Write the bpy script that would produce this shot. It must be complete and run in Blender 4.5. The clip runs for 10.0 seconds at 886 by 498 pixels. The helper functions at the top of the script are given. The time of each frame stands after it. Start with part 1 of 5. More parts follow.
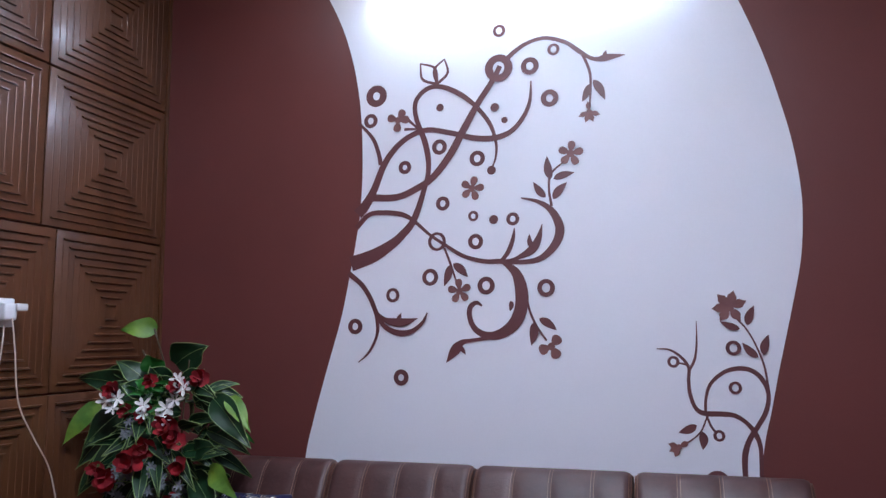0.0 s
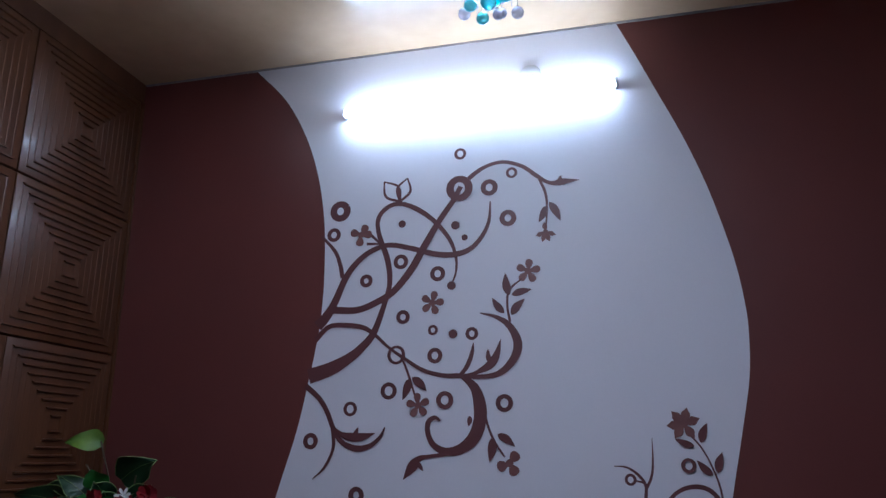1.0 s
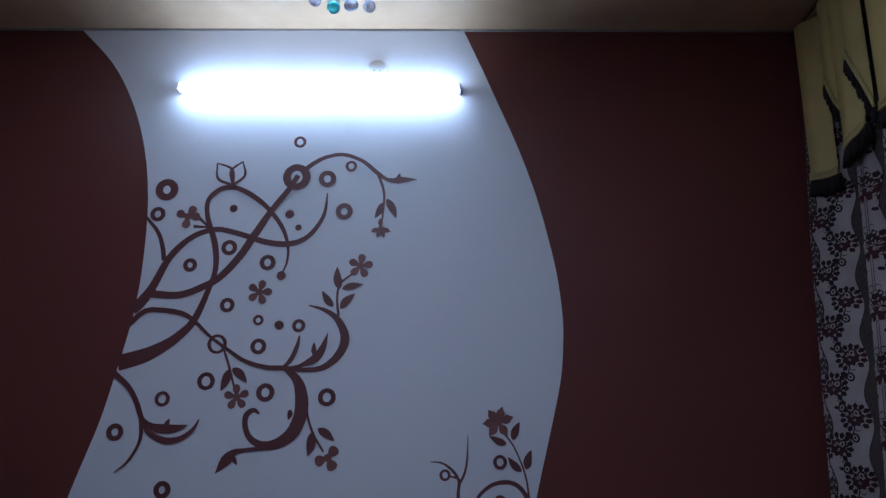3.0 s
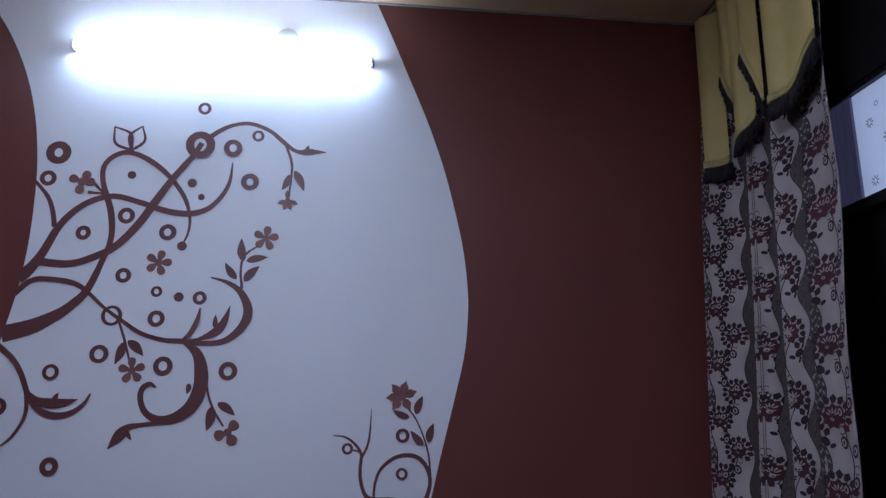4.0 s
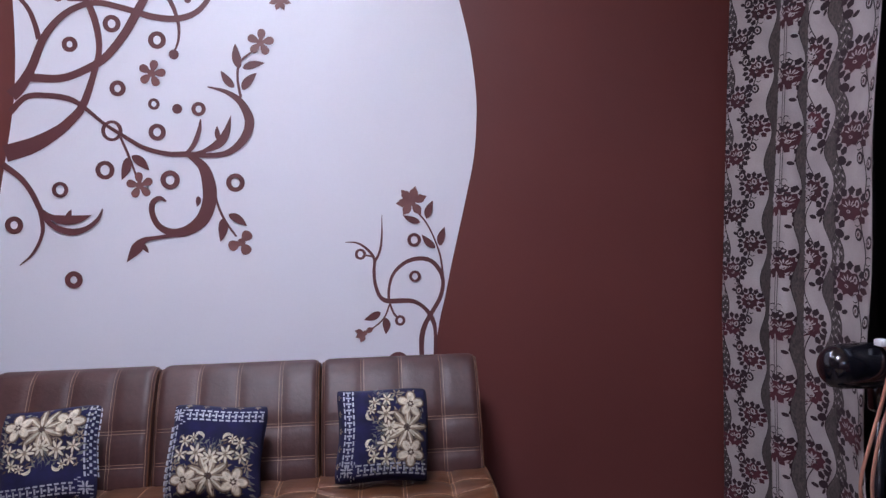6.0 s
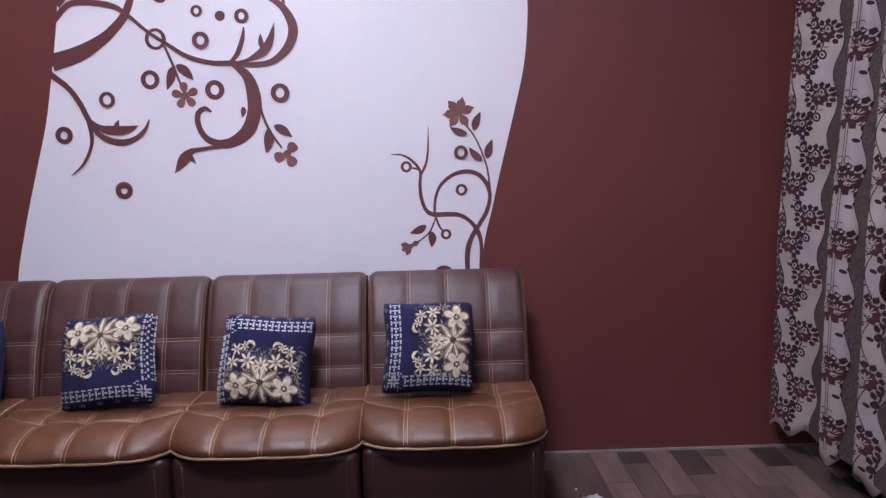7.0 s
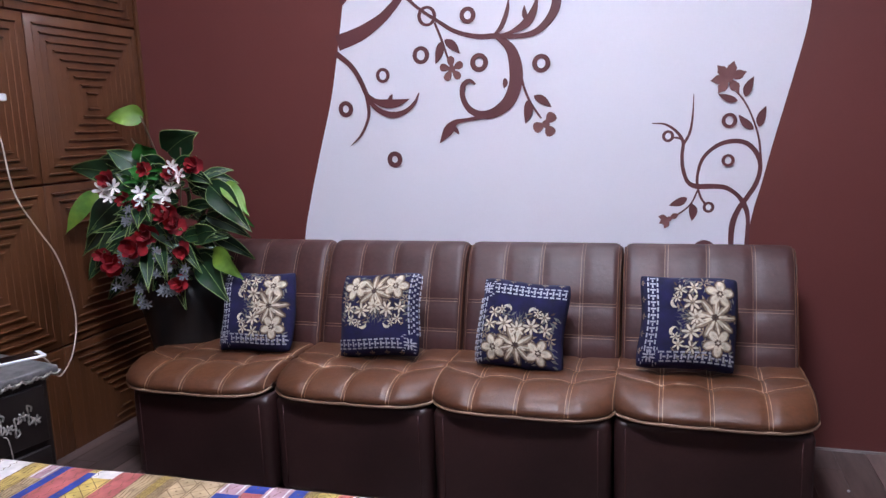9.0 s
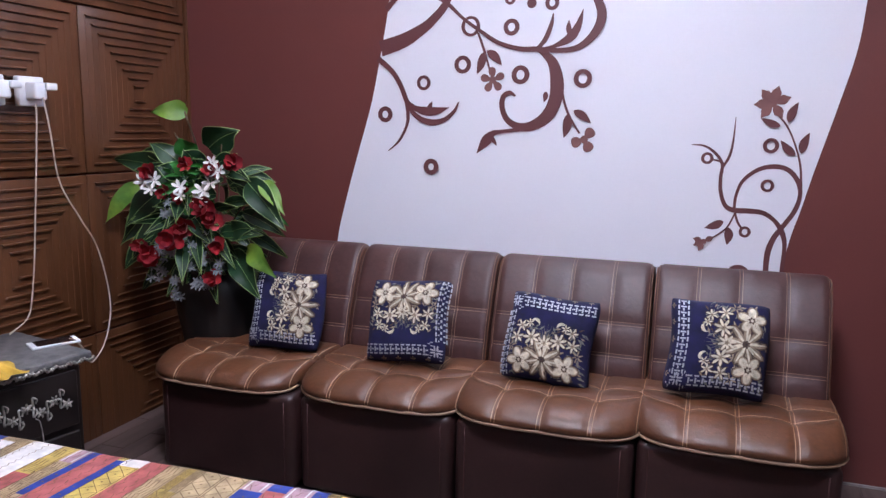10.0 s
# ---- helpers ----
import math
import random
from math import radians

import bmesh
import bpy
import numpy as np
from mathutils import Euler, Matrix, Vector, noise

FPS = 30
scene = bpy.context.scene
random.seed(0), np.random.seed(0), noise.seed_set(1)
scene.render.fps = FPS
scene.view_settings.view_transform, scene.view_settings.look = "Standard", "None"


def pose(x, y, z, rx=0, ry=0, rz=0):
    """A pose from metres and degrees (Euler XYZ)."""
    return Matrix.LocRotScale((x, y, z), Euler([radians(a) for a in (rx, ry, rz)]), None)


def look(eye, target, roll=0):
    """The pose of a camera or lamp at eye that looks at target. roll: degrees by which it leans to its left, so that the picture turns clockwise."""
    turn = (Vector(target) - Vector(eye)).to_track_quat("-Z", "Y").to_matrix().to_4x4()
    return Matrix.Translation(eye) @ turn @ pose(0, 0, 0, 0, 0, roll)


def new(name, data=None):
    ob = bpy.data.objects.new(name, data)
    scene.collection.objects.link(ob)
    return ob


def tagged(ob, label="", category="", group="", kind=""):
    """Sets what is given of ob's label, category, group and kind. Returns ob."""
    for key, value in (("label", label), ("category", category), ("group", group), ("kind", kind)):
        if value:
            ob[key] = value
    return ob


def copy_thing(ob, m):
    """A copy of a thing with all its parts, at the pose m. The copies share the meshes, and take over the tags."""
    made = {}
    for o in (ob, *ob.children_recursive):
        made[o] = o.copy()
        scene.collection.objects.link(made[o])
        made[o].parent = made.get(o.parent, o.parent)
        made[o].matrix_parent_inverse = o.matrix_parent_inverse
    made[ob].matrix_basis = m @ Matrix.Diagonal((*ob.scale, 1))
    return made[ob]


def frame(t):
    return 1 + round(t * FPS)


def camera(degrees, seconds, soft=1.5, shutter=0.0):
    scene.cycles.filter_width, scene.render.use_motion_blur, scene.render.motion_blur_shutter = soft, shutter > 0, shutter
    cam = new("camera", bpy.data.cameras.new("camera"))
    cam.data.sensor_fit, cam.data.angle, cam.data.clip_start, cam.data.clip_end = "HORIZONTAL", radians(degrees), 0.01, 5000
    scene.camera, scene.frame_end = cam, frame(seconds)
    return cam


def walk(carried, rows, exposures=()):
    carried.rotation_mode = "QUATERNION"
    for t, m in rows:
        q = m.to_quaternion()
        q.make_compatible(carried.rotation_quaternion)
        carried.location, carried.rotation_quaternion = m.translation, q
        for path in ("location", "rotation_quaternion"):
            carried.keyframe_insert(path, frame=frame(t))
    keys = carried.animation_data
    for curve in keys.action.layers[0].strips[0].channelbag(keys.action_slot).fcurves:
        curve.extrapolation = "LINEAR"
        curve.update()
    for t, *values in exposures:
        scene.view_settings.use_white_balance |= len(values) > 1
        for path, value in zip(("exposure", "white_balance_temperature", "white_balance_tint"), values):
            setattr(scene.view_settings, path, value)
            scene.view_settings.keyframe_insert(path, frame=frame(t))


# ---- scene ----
# camera: a hand-held phone, turning nearly on the spot
cam = camera(61.5, 10.0, soft=1.4)
PATH = [
    (0, (0.487, -2.831, 1.229), (-0.117, -0.94, 1.469), -0.6),
    (0.5, (0.481, -2.864, 1.226), (-0.05, -0.98, 1.636), -0.8),
    (1, (0.465, -2.89, 1.216), (0.005, -1.02, 1.757), -0.2),
    (1.5, (0.468, -2.906, 1.205), (0.06, -1.05, 1.827), 0.4),
    (2, (0.468, -2.903, 1.207), (0.166, -1.02, 1.809), 1.1),
    (2.5, (0.467, -2.898, 1.21), (0.273, -0.986, 1.765), 0.3),
    (3, (0.466, -2.884, 1.219), (0.444, -0.955, 1.747), 0.5),
    (4.5, (0.474, -2.888, 1.2), (0.732, -0.944, 1.594), 0.1),
    (5, (0.516, -2.877, 1.207), (0.704, -0.903, 1.465), -0.6),
    (5.5, (0.544, -2.854, 1.221), (0.71, -0.864, 1.329), -1.7),
    (6.8, (0.533, -2.789, 1.225), (0.62, -0.808, 0.967), -1.4),
    (7, (0.529, -2.788, 1.225), (0.563, -0.808, 0.942), -1.4),
    (7.5, (0.511, -2.79, 1.221), (0.404, -0.815, 0.921), -2.1),
    (8, (0.494, -2.797, 1.214), (0.217, -0.842, 0.896), -2.4),
    (8.5, (0.471, -2.804, 1.216), (0.054, -0.877, 0.883), -1.7),
    (9, (0.466, -2.815, 1.214), (-0.121, -0.932, 0.881), -2.1),
    (9.5, (0.462, -2.821, 1.219), (-0.142, -0.943, 0.891), -0.3),
    (10, (0.455, -2.825, 1.228), (-0.203, -0.963, 0.91), 0.8),
]
EXPOSURES = (
    (0.0, 0.98, 5500, 10), (0.5, 0.4, 5350, 10), (1.0, -0.28, 5200, 9), (1.5, -0.78, 4980, 5), (2.0, -0.95, 4880, 4), (2.5, -1.0, 4830, 4), (3.0, -0.8, 4870, 5),
    (4.5, 0.33, 5250, 10), (5.0, 0.6, 5450, 12), (5.5, 0.9, 5600, 14), (7.0, 1.33, 5900, 18), (7.5, 1.36, 5900, 18), (9.5, 1.5, 5750, 14), (10.0, 1.5, 5750, 14))
walk(cam, [(t, look(eye, target, roll)) for t, eye, target, roll in PATH], EXPOSURES)

# world: a dim night outside, the room is lit by its own lamps and unseen added ones
world = bpy.data.worlds.new("world")
scene.world = world
world.use_nodes = True
world.node_tree.nodes["Background"].inputs[0].default_value = (0.02, 0.025, 0.04, 1)
world.node_tree.nodes["Background"].inputs[1].default_value = 0.3

TUBE_POWER = 38.0
FILL_POWER = 36.0
REAR_TUBE_POWER = 15.0
XL, XR, HEIGHT, REAR = -1.755, 2.04, 3.0, -4.3
DOWN = (-1.05, -0.77)


# ---- materials ----
def mat(name, color, rough=0.6, metal=0.0, vary=0.12, fine=60.0, coarse=3.0, bump=0.0, coat=0.0, second=None, stretch=(1, 1, 1), spread=0.0, emit=0.0, glass=0.0, crease=0.0):
    """A surface with grain at two scales. second: the colour of its blotches. spread: change from piece to piece."""
    m = bpy.data.materials.new(name)
    m.use_nodes = True
    n, l = m.node_tree.nodes, m.node_tree.links
    b = n["Principled BSDF"]
    b.inputs["Roughness"].default_value = rough
    b.inputs["Metallic"].default_value = metal
    b.inputs["Coat Weight"].default_value = coat
    b.inputs["Coat Roughness"].default_value = 0.15
    b.inputs["Transmission Weight"].default_value = glass
    tc, mp = n.new("ShaderNodeTexCoord"), n.new("ShaderNodeMapping")
    mp.inputs["Scale"].default_value = stretch
    l.new(tc.outputs["Object"], mp.inputs["Vector"])
    big, small = n.new("ShaderNodeTexNoise"), n.new("ShaderNodeTexNoise")
    big.inputs["Scale"].default_value, small.inputs["Scale"].default_value = coarse, fine
    big.inputs["Detail"].default_value, small.inputs["Detail"].default_value = 4, 3
    for t in (big, small):
        l.new(mp.outputs["Vector"], t.inputs["Vector"])
    mix = n.new("ShaderNodeMix")
    mix.data_type = "RGBA"
    dark = second or tuple(c * (1 - vary * 2) for c in color)
    mix.inputs["A"].default_value = (*color, 1)
    mix.inputs["B"].default_value = (*dark, 1)
    ramp = n.new("ShaderNodeMapRange")
    ramp.inputs["From Min"].default_value, ramp.inputs["From Max"].default_value = 0.35, 0.7
    l.new(big.outputs["Fac"], ramp.inputs["Value"])
    l.new(ramp.outputs["Result"], mix.inputs["Factor"])
    hsv = n.new("ShaderNodeHueSaturation")
    val = n.new("ShaderNodeMapRange")
    val.inputs["To Min"].default_value, val.inputs["To Max"].default_value = 1 - vary, 1 + vary
    l.new(small.outputs["Fac"], val.inputs["Value"])
    value = val.outputs["Result"]
    if spread:
        info, sp, mul = n.new("ShaderNodeObjectInfo"), n.new("ShaderNodeMapRange"), n.new("ShaderNodeMath")
        sp.inputs["To Min"].default_value, sp.inputs["To Max"].default_value = 1 - spread, 1 + spread
        mul.operation = "MULTIPLY"
        l.new(info.outputs["Random"], sp.inputs["Value"])
        l.new(sp.outputs["Result"], mul.inputs[0])
        l.new(value, mul.inputs[1])
        value = mul.outputs["Value"]
    l.new(value, hsv.inputs["Value"])
    l.new(mix.outputs["Result"], hsv.inputs["Color"])
    l.new(hsv.outputs["Color"], b.inputs["Base Color"])
    if bump:
        bp = n.new("ShaderNodeBump")
        bp.inputs["Strength"].default_value, bp.inputs["Distance"].default_value = bump, 0.004
        if crease:
            fold = n.new("ShaderNodeTexNoise")
            fold.inputs["Scale"].default_value, fold.inputs["Detail"].default_value, fold.inputs["Distortion"].default_value = crease, 7, 0.6
            l.new(mp.outputs["Vector"], fold.inputs["Vector"])
            l.new(fold.outputs["Fac"], bp.inputs["Height"])
        else:
            l.new(small.outputs["Fac"], bp.inputs["Height"])
        l.new(bp.outputs["Normal"], b.inputs["Normal"])
    if emit:
        b.inputs["Emission Color"].default_value = (*color, 1)
        b.inputs["Emission Strength"].default_value = emit
    return m


BROWN = mat("brown_wall_paint", (0.162, 0.047, 0.041), 0.42, vary=0.06, fine=120, coarse=1.5, bump=0.08)
LILAC = mat("lilac_white_wall_paint", (0.83, 0.82, 0.88), 0.5, vary=0.02, fine=120, coarse=1.2, bump=0.06)
PRINT = mat("brown_mural_paint", (0.14, 0.049, 0.052), 0.45, vary=0.05, fine=90, coarse=6)
PETAL = mat("dusty_flower_paint", (0.17, 0.065, 0.062), 0.5, vary=0.1, fine=90, coarse=14, second=(0.24, 0.11, 0.1))
CEILING = mat("beige_ceiling_gloss", (0.74, 0.53, 0.33), 0.13, vary=0.08, fine=12, coarse=2.2, bump=0.03, second=(0.6, 0.42, 0.25))
CEILING.node_tree.nodes["Principled BSDF"].inputs["IOR"].default_value = 2.3
WOOD = mat("carved_brown_wood", (0.125, 0.048, 0.019), 0.36, vary=0.15, fine=26, coarse=2.5, bump=0.08, second=(0.082, 0.03, 0.012), stretch=(6, 6, 0.7), coat=0.2)
GROOVE = mat("groove_shadow_wood", (0.05, 0.018, 0.008), 0.5, vary=0.1)
PLANK = mat("dark_floor_plank", (0.15, 0.1, 0.088), 0.42, vary=0.22, fine=60, coarse=6, bump=0.08, stretch=(5, 0.6, 1), spread=0.6)
SUBFLOOR = mat("floor_joint", (0.05, 0.035, 0.03), 0.8)
# sofa leather in three tones: seat lightest, back darker, base darkest
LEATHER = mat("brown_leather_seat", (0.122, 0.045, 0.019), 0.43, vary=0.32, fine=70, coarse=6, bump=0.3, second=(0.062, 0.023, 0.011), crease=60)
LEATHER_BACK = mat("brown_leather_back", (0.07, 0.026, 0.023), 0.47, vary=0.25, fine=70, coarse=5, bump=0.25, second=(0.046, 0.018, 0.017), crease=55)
LEATHER_BASE = mat("darkest_tone_leather", (0.038, 0.0155, 0.0145), 0.42, vary=0.25, fine=140, coarse=4, bump=0.25, crease=20)
BACKTHREAD = mat("darker_tan_thread", (0.36, 0.23, 0.155), 0.75, vary=0.2, fine=300)
THREAD = mat("tan_thread", (0.5, 0.31, 0.19), 0.7, vary=0.15, fine=300)
PIPING = mat("tan_piping", (0.42, 0.27, 0.17), 0.6, vary=0.2, fine=200)
NAVY = mat("navy_velvet", (0.009, 0.008, 0.06), 0.9, vary=0.3, fine=300, coarse=18, bump=0.3)
CREAM = mat("cream_weave", (0.74, 0.66, 0.5), 0.9, vary=0.22, fine=320, coarse=60)
TAN = mat("tan_weave", (0.34, 0.26, 0.18), 0.9, vary=0.25, fine=320, coarse=60)
UMBER = mat("umber_weave", (0.1, 0.062, 0.045), 0.9, vary=0.25, fine=320, coarse=60)
PALE = mat("pale_weave", (0.52, 0.53, 0.6), 0.9, vary=0.25, fine=260)
MOSS = mat("grey_green_weave", (0.24, 0.24, 0.21), 0.9, vary=0.3, fine=260)
# dark leaf and filler colours carry some of the shade around the plant
DARKGREEN = mat("dark_green_leaf", (0.007, 0.026, 0.01), 0.42, vary=0.3, fine=60, coarse=12, second=(0.017, 0.055, 0.02))
FRESHGREEN = mat("fresh_green_leaf", (0.04, 0.2, 0.03), 0.45, vary=0.2, fine=60, coarse=12)
LIMEGREEN = mat("lime_green_leaf", (0.15, 0.25, 0.025), 0.5, vary=0.25, fine=60, coarse=12, second=(0.08, 0.18, 0.025))
LEAFEDGE = mat("pale_leaf_edge", (0.2, 0.3, 0.09), 0.5, vary=0.2)
RED = mat("red_silk_petal", (0.36, 0.016, 0.024), 0.6, vary=0.25, coarse=20, second=(0.12, 0.006, 0.012))
WHITEPETAL = mat("white_petal", (0.75, 0.74, 0.72), 0.6, vary=0.1)
GREYPETAL = mat("grey_filler_petal", (0.2, 0.22, 0.235), 0.7, vary=0.15)
STEM = mat("brown_stem", (0.09, 0.06, 0.03), 0.7)
BLACKPOT = mat("black_vase_and_shade", (0.008, 0.007, 0.007), 0.35, vary=0.1)
BLACKWOOD = mat("black_carved_wood", (0.014, 0.01, 0.009), 0.35, vary=0.2, fine=30)
SILVER = mat("silver_trim", (0.5, 0.47, 0.42), 0.42, metal=0.35, vary=0.35, fine=140, coarse=70, second=(0.1, 0.09, 0.08))
STONE = mat("grey_granite_top", (0.17, 0.16, 0.16), 0.35, vary=0.35, fine=160, coarse=30, second=(0.07, 0.07, 0.072))
WHITEPLASTIC = mat("white_plastic", (0.78, 0.78, 0.8), 0.35, vary=0.03)
BLACKPLASTIC = mat("black_gloss_plastic", (0.006, 0.006, 0.01), 0.12, vary=0.1, coat=0.6)
SCREEN = mat("black_screen", (0.008, 0.008, 0.01), 0.08)
CORD = mat("cream_cord", (0.62, 0.52, 0.44), 0.5)
PINKCORD = mat("pink_cord", (0.5, 0.23, 0.16), 0.35)
YELLOW = mat("yellow_cloth", (0.58, 0.36, 0.04), 0.85, vary=0.15, fine=200, coarse=20, bump=0.2)
CURTAIN = mat("grey_lilac_curtain", (0.4, 0.345, 0.335), 0.85, vary=0.2, fine=300, coarse=8, bump=0.15, second=(0.31, 0.26, 0.255))
MAROON = mat("maroon_weave", (0.075, 0.013, 0.021), 0.85, vary=0.3, fine=250)
INK = mat("black_plum_weave", (0.026, 0.008, 0.013), 0.85, vary=0.25, fine=250)
# taupe weave, darkened to serve as shade in the curtain's recesses too
BAND_AND_SHADE = mat("taupe_wave_and_recess_shade", (0.085, 0.064, 0.059), 0.85, vary=0.5, fine=150, coarse=90, second=(0.036, 0.027, 0.027))
GOLD = mat("gold_satin", (0.55, 0.42, 0.14), 0.5, vary=0.08, fine=200, coarse=6)
TRIM = mat("gold_braid", (0.62, 0.5, 0.2), 0.7, vary=0.3, fine=200)
FRINGE = mat("dark_brown_fringe", (0.018, 0.01, 0.01), 0.8, vary=0.3)
DARKWALL = mat("near_black_wall_and_door", (0.012, 0.009, 0.009), 0.5, vary=0.2, fine=30)
# both films glow a little, in place of light from the next room
FILM = mat("glowing_window_film", (0.55, 0.57, 0.7), 0.5, vary=0.06, fine=80, emit=0.45)
FILMDIM = mat("dim_purple_film", (0.2, 0.18, 0.3), 0.6, vary=0.25, fine=50, coarse=8, stretch=(1, 6, 0.5), emit=0.1)
STAR = mat("grey_star_print", (0.16, 0.17, 0.26), 0.6)
GREYTRIM = mat("pale_floor_joint", (0.4, 0.36, 0.35), 0.7, vary=0.3, fine=60)
SPREAD_YELLOW = mat("yellow_patch", (0.58, 0.41, 0.1), 0.9, vary=0.2, fine=240, coarse=30)
SPREAD_BEIGE = mat("beige_patch", (0.5, 0.36, 0.2), 0.9, vary=0.22, fine=240, coarse=30)
SPREAD_BLUE = mat("blue_patch", (0.018, 0.04, 0.24), 0.9, vary=0.2, fine=240, coarse=30)
SPREAD_CORAL = mat("coral_patch", (0.42, 0.105, 0.095), 0.9, vary=0.2, fine=240, coarse=30)
SPREAD_LILAC = mat("mauve_patch", (0.42, 0.25, 0.28), 0.9, vary=0.2, fine=240, coarse=30)
SPREAD_WHITE = mat("white_patch", (0.68, 0.63, 0.6), 0.9, vary=0.15, fine=240, coarse=30)
SPREAD_OCHRE = mat("umber_print", (0.13, 0.075, 0.03), 0.9, vary=0.2, fine=240)
TUBE = mat("lit_tube", (0.8, 0.89, 1.0), 0.4, vary=0.0, emit=TUBE_POWER)
DOWNLIGHT = mat("lit_downlight", (0.9, 0.95, 1.0), 0.4, vary=0.0, emit=90.0)
BULB = mat("assumed_lit_bulb", (0.75, 0.95, 1.0), 0.4, vary=0.0, emit=60.0)
FILL_PANEL = mat("unseen_fill_panel", (0.93, 0.93, 1.0), 0.4, vary=0.0, emit=FILL_POWER)
REARTUBE = mat("assumed_rear_tube", (0.82, 0.88, 1.0), 0.4, vary=0.0, emit=REAR_TUBE_POWER)
TEALGLASS = mat("teal_glass", (0.2, 0.75, 0.8), 0.06, vary=0.03, glass=0.65)
LILACGLASS = mat("lilac_glass", (0.86, 0.83, 0.97), 0.06, vary=0.03, glass=0.65)
CHROME = mat("chrome", (0.7, 0.7, 0.72), 0.15, metal=1.0, vary=0.03)


# ---- helpers of this scene ----
def part(name, bm, material, parent=None, label="", smooth=True):
    me = bpy.data.meshes.new(name)
    bm.normal_update()
    bm.to_mesh(me)
    bm.free()
    for m in material if isinstance(material, (list, tuple)) else (material,):
        me.materials.append(m)
    if smooth:
        for p in me.polygons:
            p.use_smooth = True
    ob = new(name, me)
    if parent:
        ob.parent = parent
    return tagged(ob, label)


def thing(name, label, category, m=None, group="", kind=""):
    ob = new(name)
    ob.empty_display_size = 0.1
    if m is not None:
        ob.matrix_basis = m
    return tagged(ob, label, category, group, kind)


def box(bm, x0, x1, y0, y1, z0, z1, r=0.0, seg=2):
    """A box with rounded edges, added to bm."""
    b = bmesh.new()
    bmesh.ops.create_cube(b, size=1)
    for v in b.verts:
        v.co = Vector(((x0 + x1) / 2 + v.co.x * (x1 - x0), (y0 + y1) / 2 + v.co.y * (y1 - y0), (z0 + z1) / 2 + v.co.z * (z1 - z0)))
    if r:
        bmesh.ops.bevel(b, geom=b.edges[:], offset=r, segments=seg, affect="EDGES", profile=0.5)
    return join(bm, b)


def join(bm, b, m=None):
    if m is not None:
        bmesh.ops.transform(b, matrix=m, verts=b.verts[:])
    me = bpy.data.meshes.new("t")
    b.to_mesh(me)
    b.free()
    bm.from_mesh(me)
    bpy.data.meshes.remove(me)
    return bm


def boxed(*a, **k):
    return box(bmesh.new(), *a, **k)


def spline(points, n=8):
    """Catmull-Rom through points of any dimension, n steps a span."""
    p = [np.array(q, float) for q in points]
    p = [2 * p[0] - p[1]] + p + [2 * p[-1] - p[-2]]
    out = []
    for i in range(1, len(p) - 2):
        for k in range(n):
            t = k / n
            a, b, c, d = p[i - 1], p[i], p[i + 1], p[i + 2]
            out.append(0.5 * (2 * b + (c - a) * t + (2 * a - 5 * b + 4 * c - d) * t * t + (3 * b - a - 3 * c + d) * t ** 3))
    return out + [p[-2]]


def tube(bm, path, radius, sides=8):
    """A round cord along path; radius may be a number or a list."""
    path = [Vector(p) for p in path]
    rings = []
    for i, p in enumerate(path):
        d = (path[min(i + 1, len(path) - 1)] - path[max(i - 1, 0)]).normalized()
        a = d.orthogonal() if i == 0 else (last - d * last.dot(d))
        a.normalize()
        last = a
        b = d.cross(a)
        r = radius[i] if isinstance(radius, (list, tuple)) else radius
        rings.append([bm.verts.new(p + (a * math.cos(t) + b * math.sin(t)) * r) for t in (2 * math.pi * k / sides for k in range(sides))])
    for u, v in zip(rings, rings[1:]):
        for k in range(sides):
            bm.faces.new((u[k], u[(k + 1) % sides], v[(k + 1) % sides], v[k]))
    bm.faces.new(rings[0][::-1])
    bm.faces.new(rings[-1])
    return bm


def lathe(bm, profile, axis=None, sides=28):
    """Turns (radius, height) pairs round z, then moves them by axis."""
    b = bmesh.new()
    rows = [[b.verts.new((r * math.cos(2 * math.pi * k / sides), r * math.sin(2 * math.pi * k / sides), h)) for k in range(sides)] for r, h in profile]
    for u, v in zip(rows, rows[1:]):
        for k in range(sides):
            b.faces.new((u[k], u[(k + 1) % sides], v[(k + 1) % sides], v[k]))
    b.faces.new(rows[0][::-1])
    b.faces.new(rows[-1])
    return join(bm, b, axis)


def ball(bm, x, y, z, r, sub=2):
    b = bmesh.new()
    bmesh.ops.create_icosphere(b, subdivisions=sub, radius=r)
    return join(bm, b, Matrix.Translation((x, y, z)))


# ---- the room ----
def slab(name, label, material, *a, **k):
    return tagged(part(name, boxed(*a, **k), material, smooth=False), label, name.split("_")[0], kind="structure")


slab("wall_north", "matt brown painted wall behind the sofa", BROWN, XL - 0.15, XR + 0.15, 0.0, 0.15, 0, HEIGHT)
slab("wall_west", "brown plastered wall behind the carved wood panels", BROWN, XL - 0.15, XL - 0.03, REAR, 0, 0, HEIGHT)
slab("wall_south", "plain brown wall at the far end of the room", BROWN, XL - 0.15, XR + 0.15, REAR - 0.15, REAR, 0, HEIGHT)
slab("ceiling", "glossy beige ceiling boards that mirror the lamps", CEILING, XL - 0.15, XR + 0.15, REAR - 0.15, 0.15, HEIGHT, HEIGHT + 0.12)
slab("trim_cornice", "thin pale bead between ceiling and brown wall", GREYTRIM, XL, XR, -0.007, 0, HEIGHT - 0.008, HEIGHT)

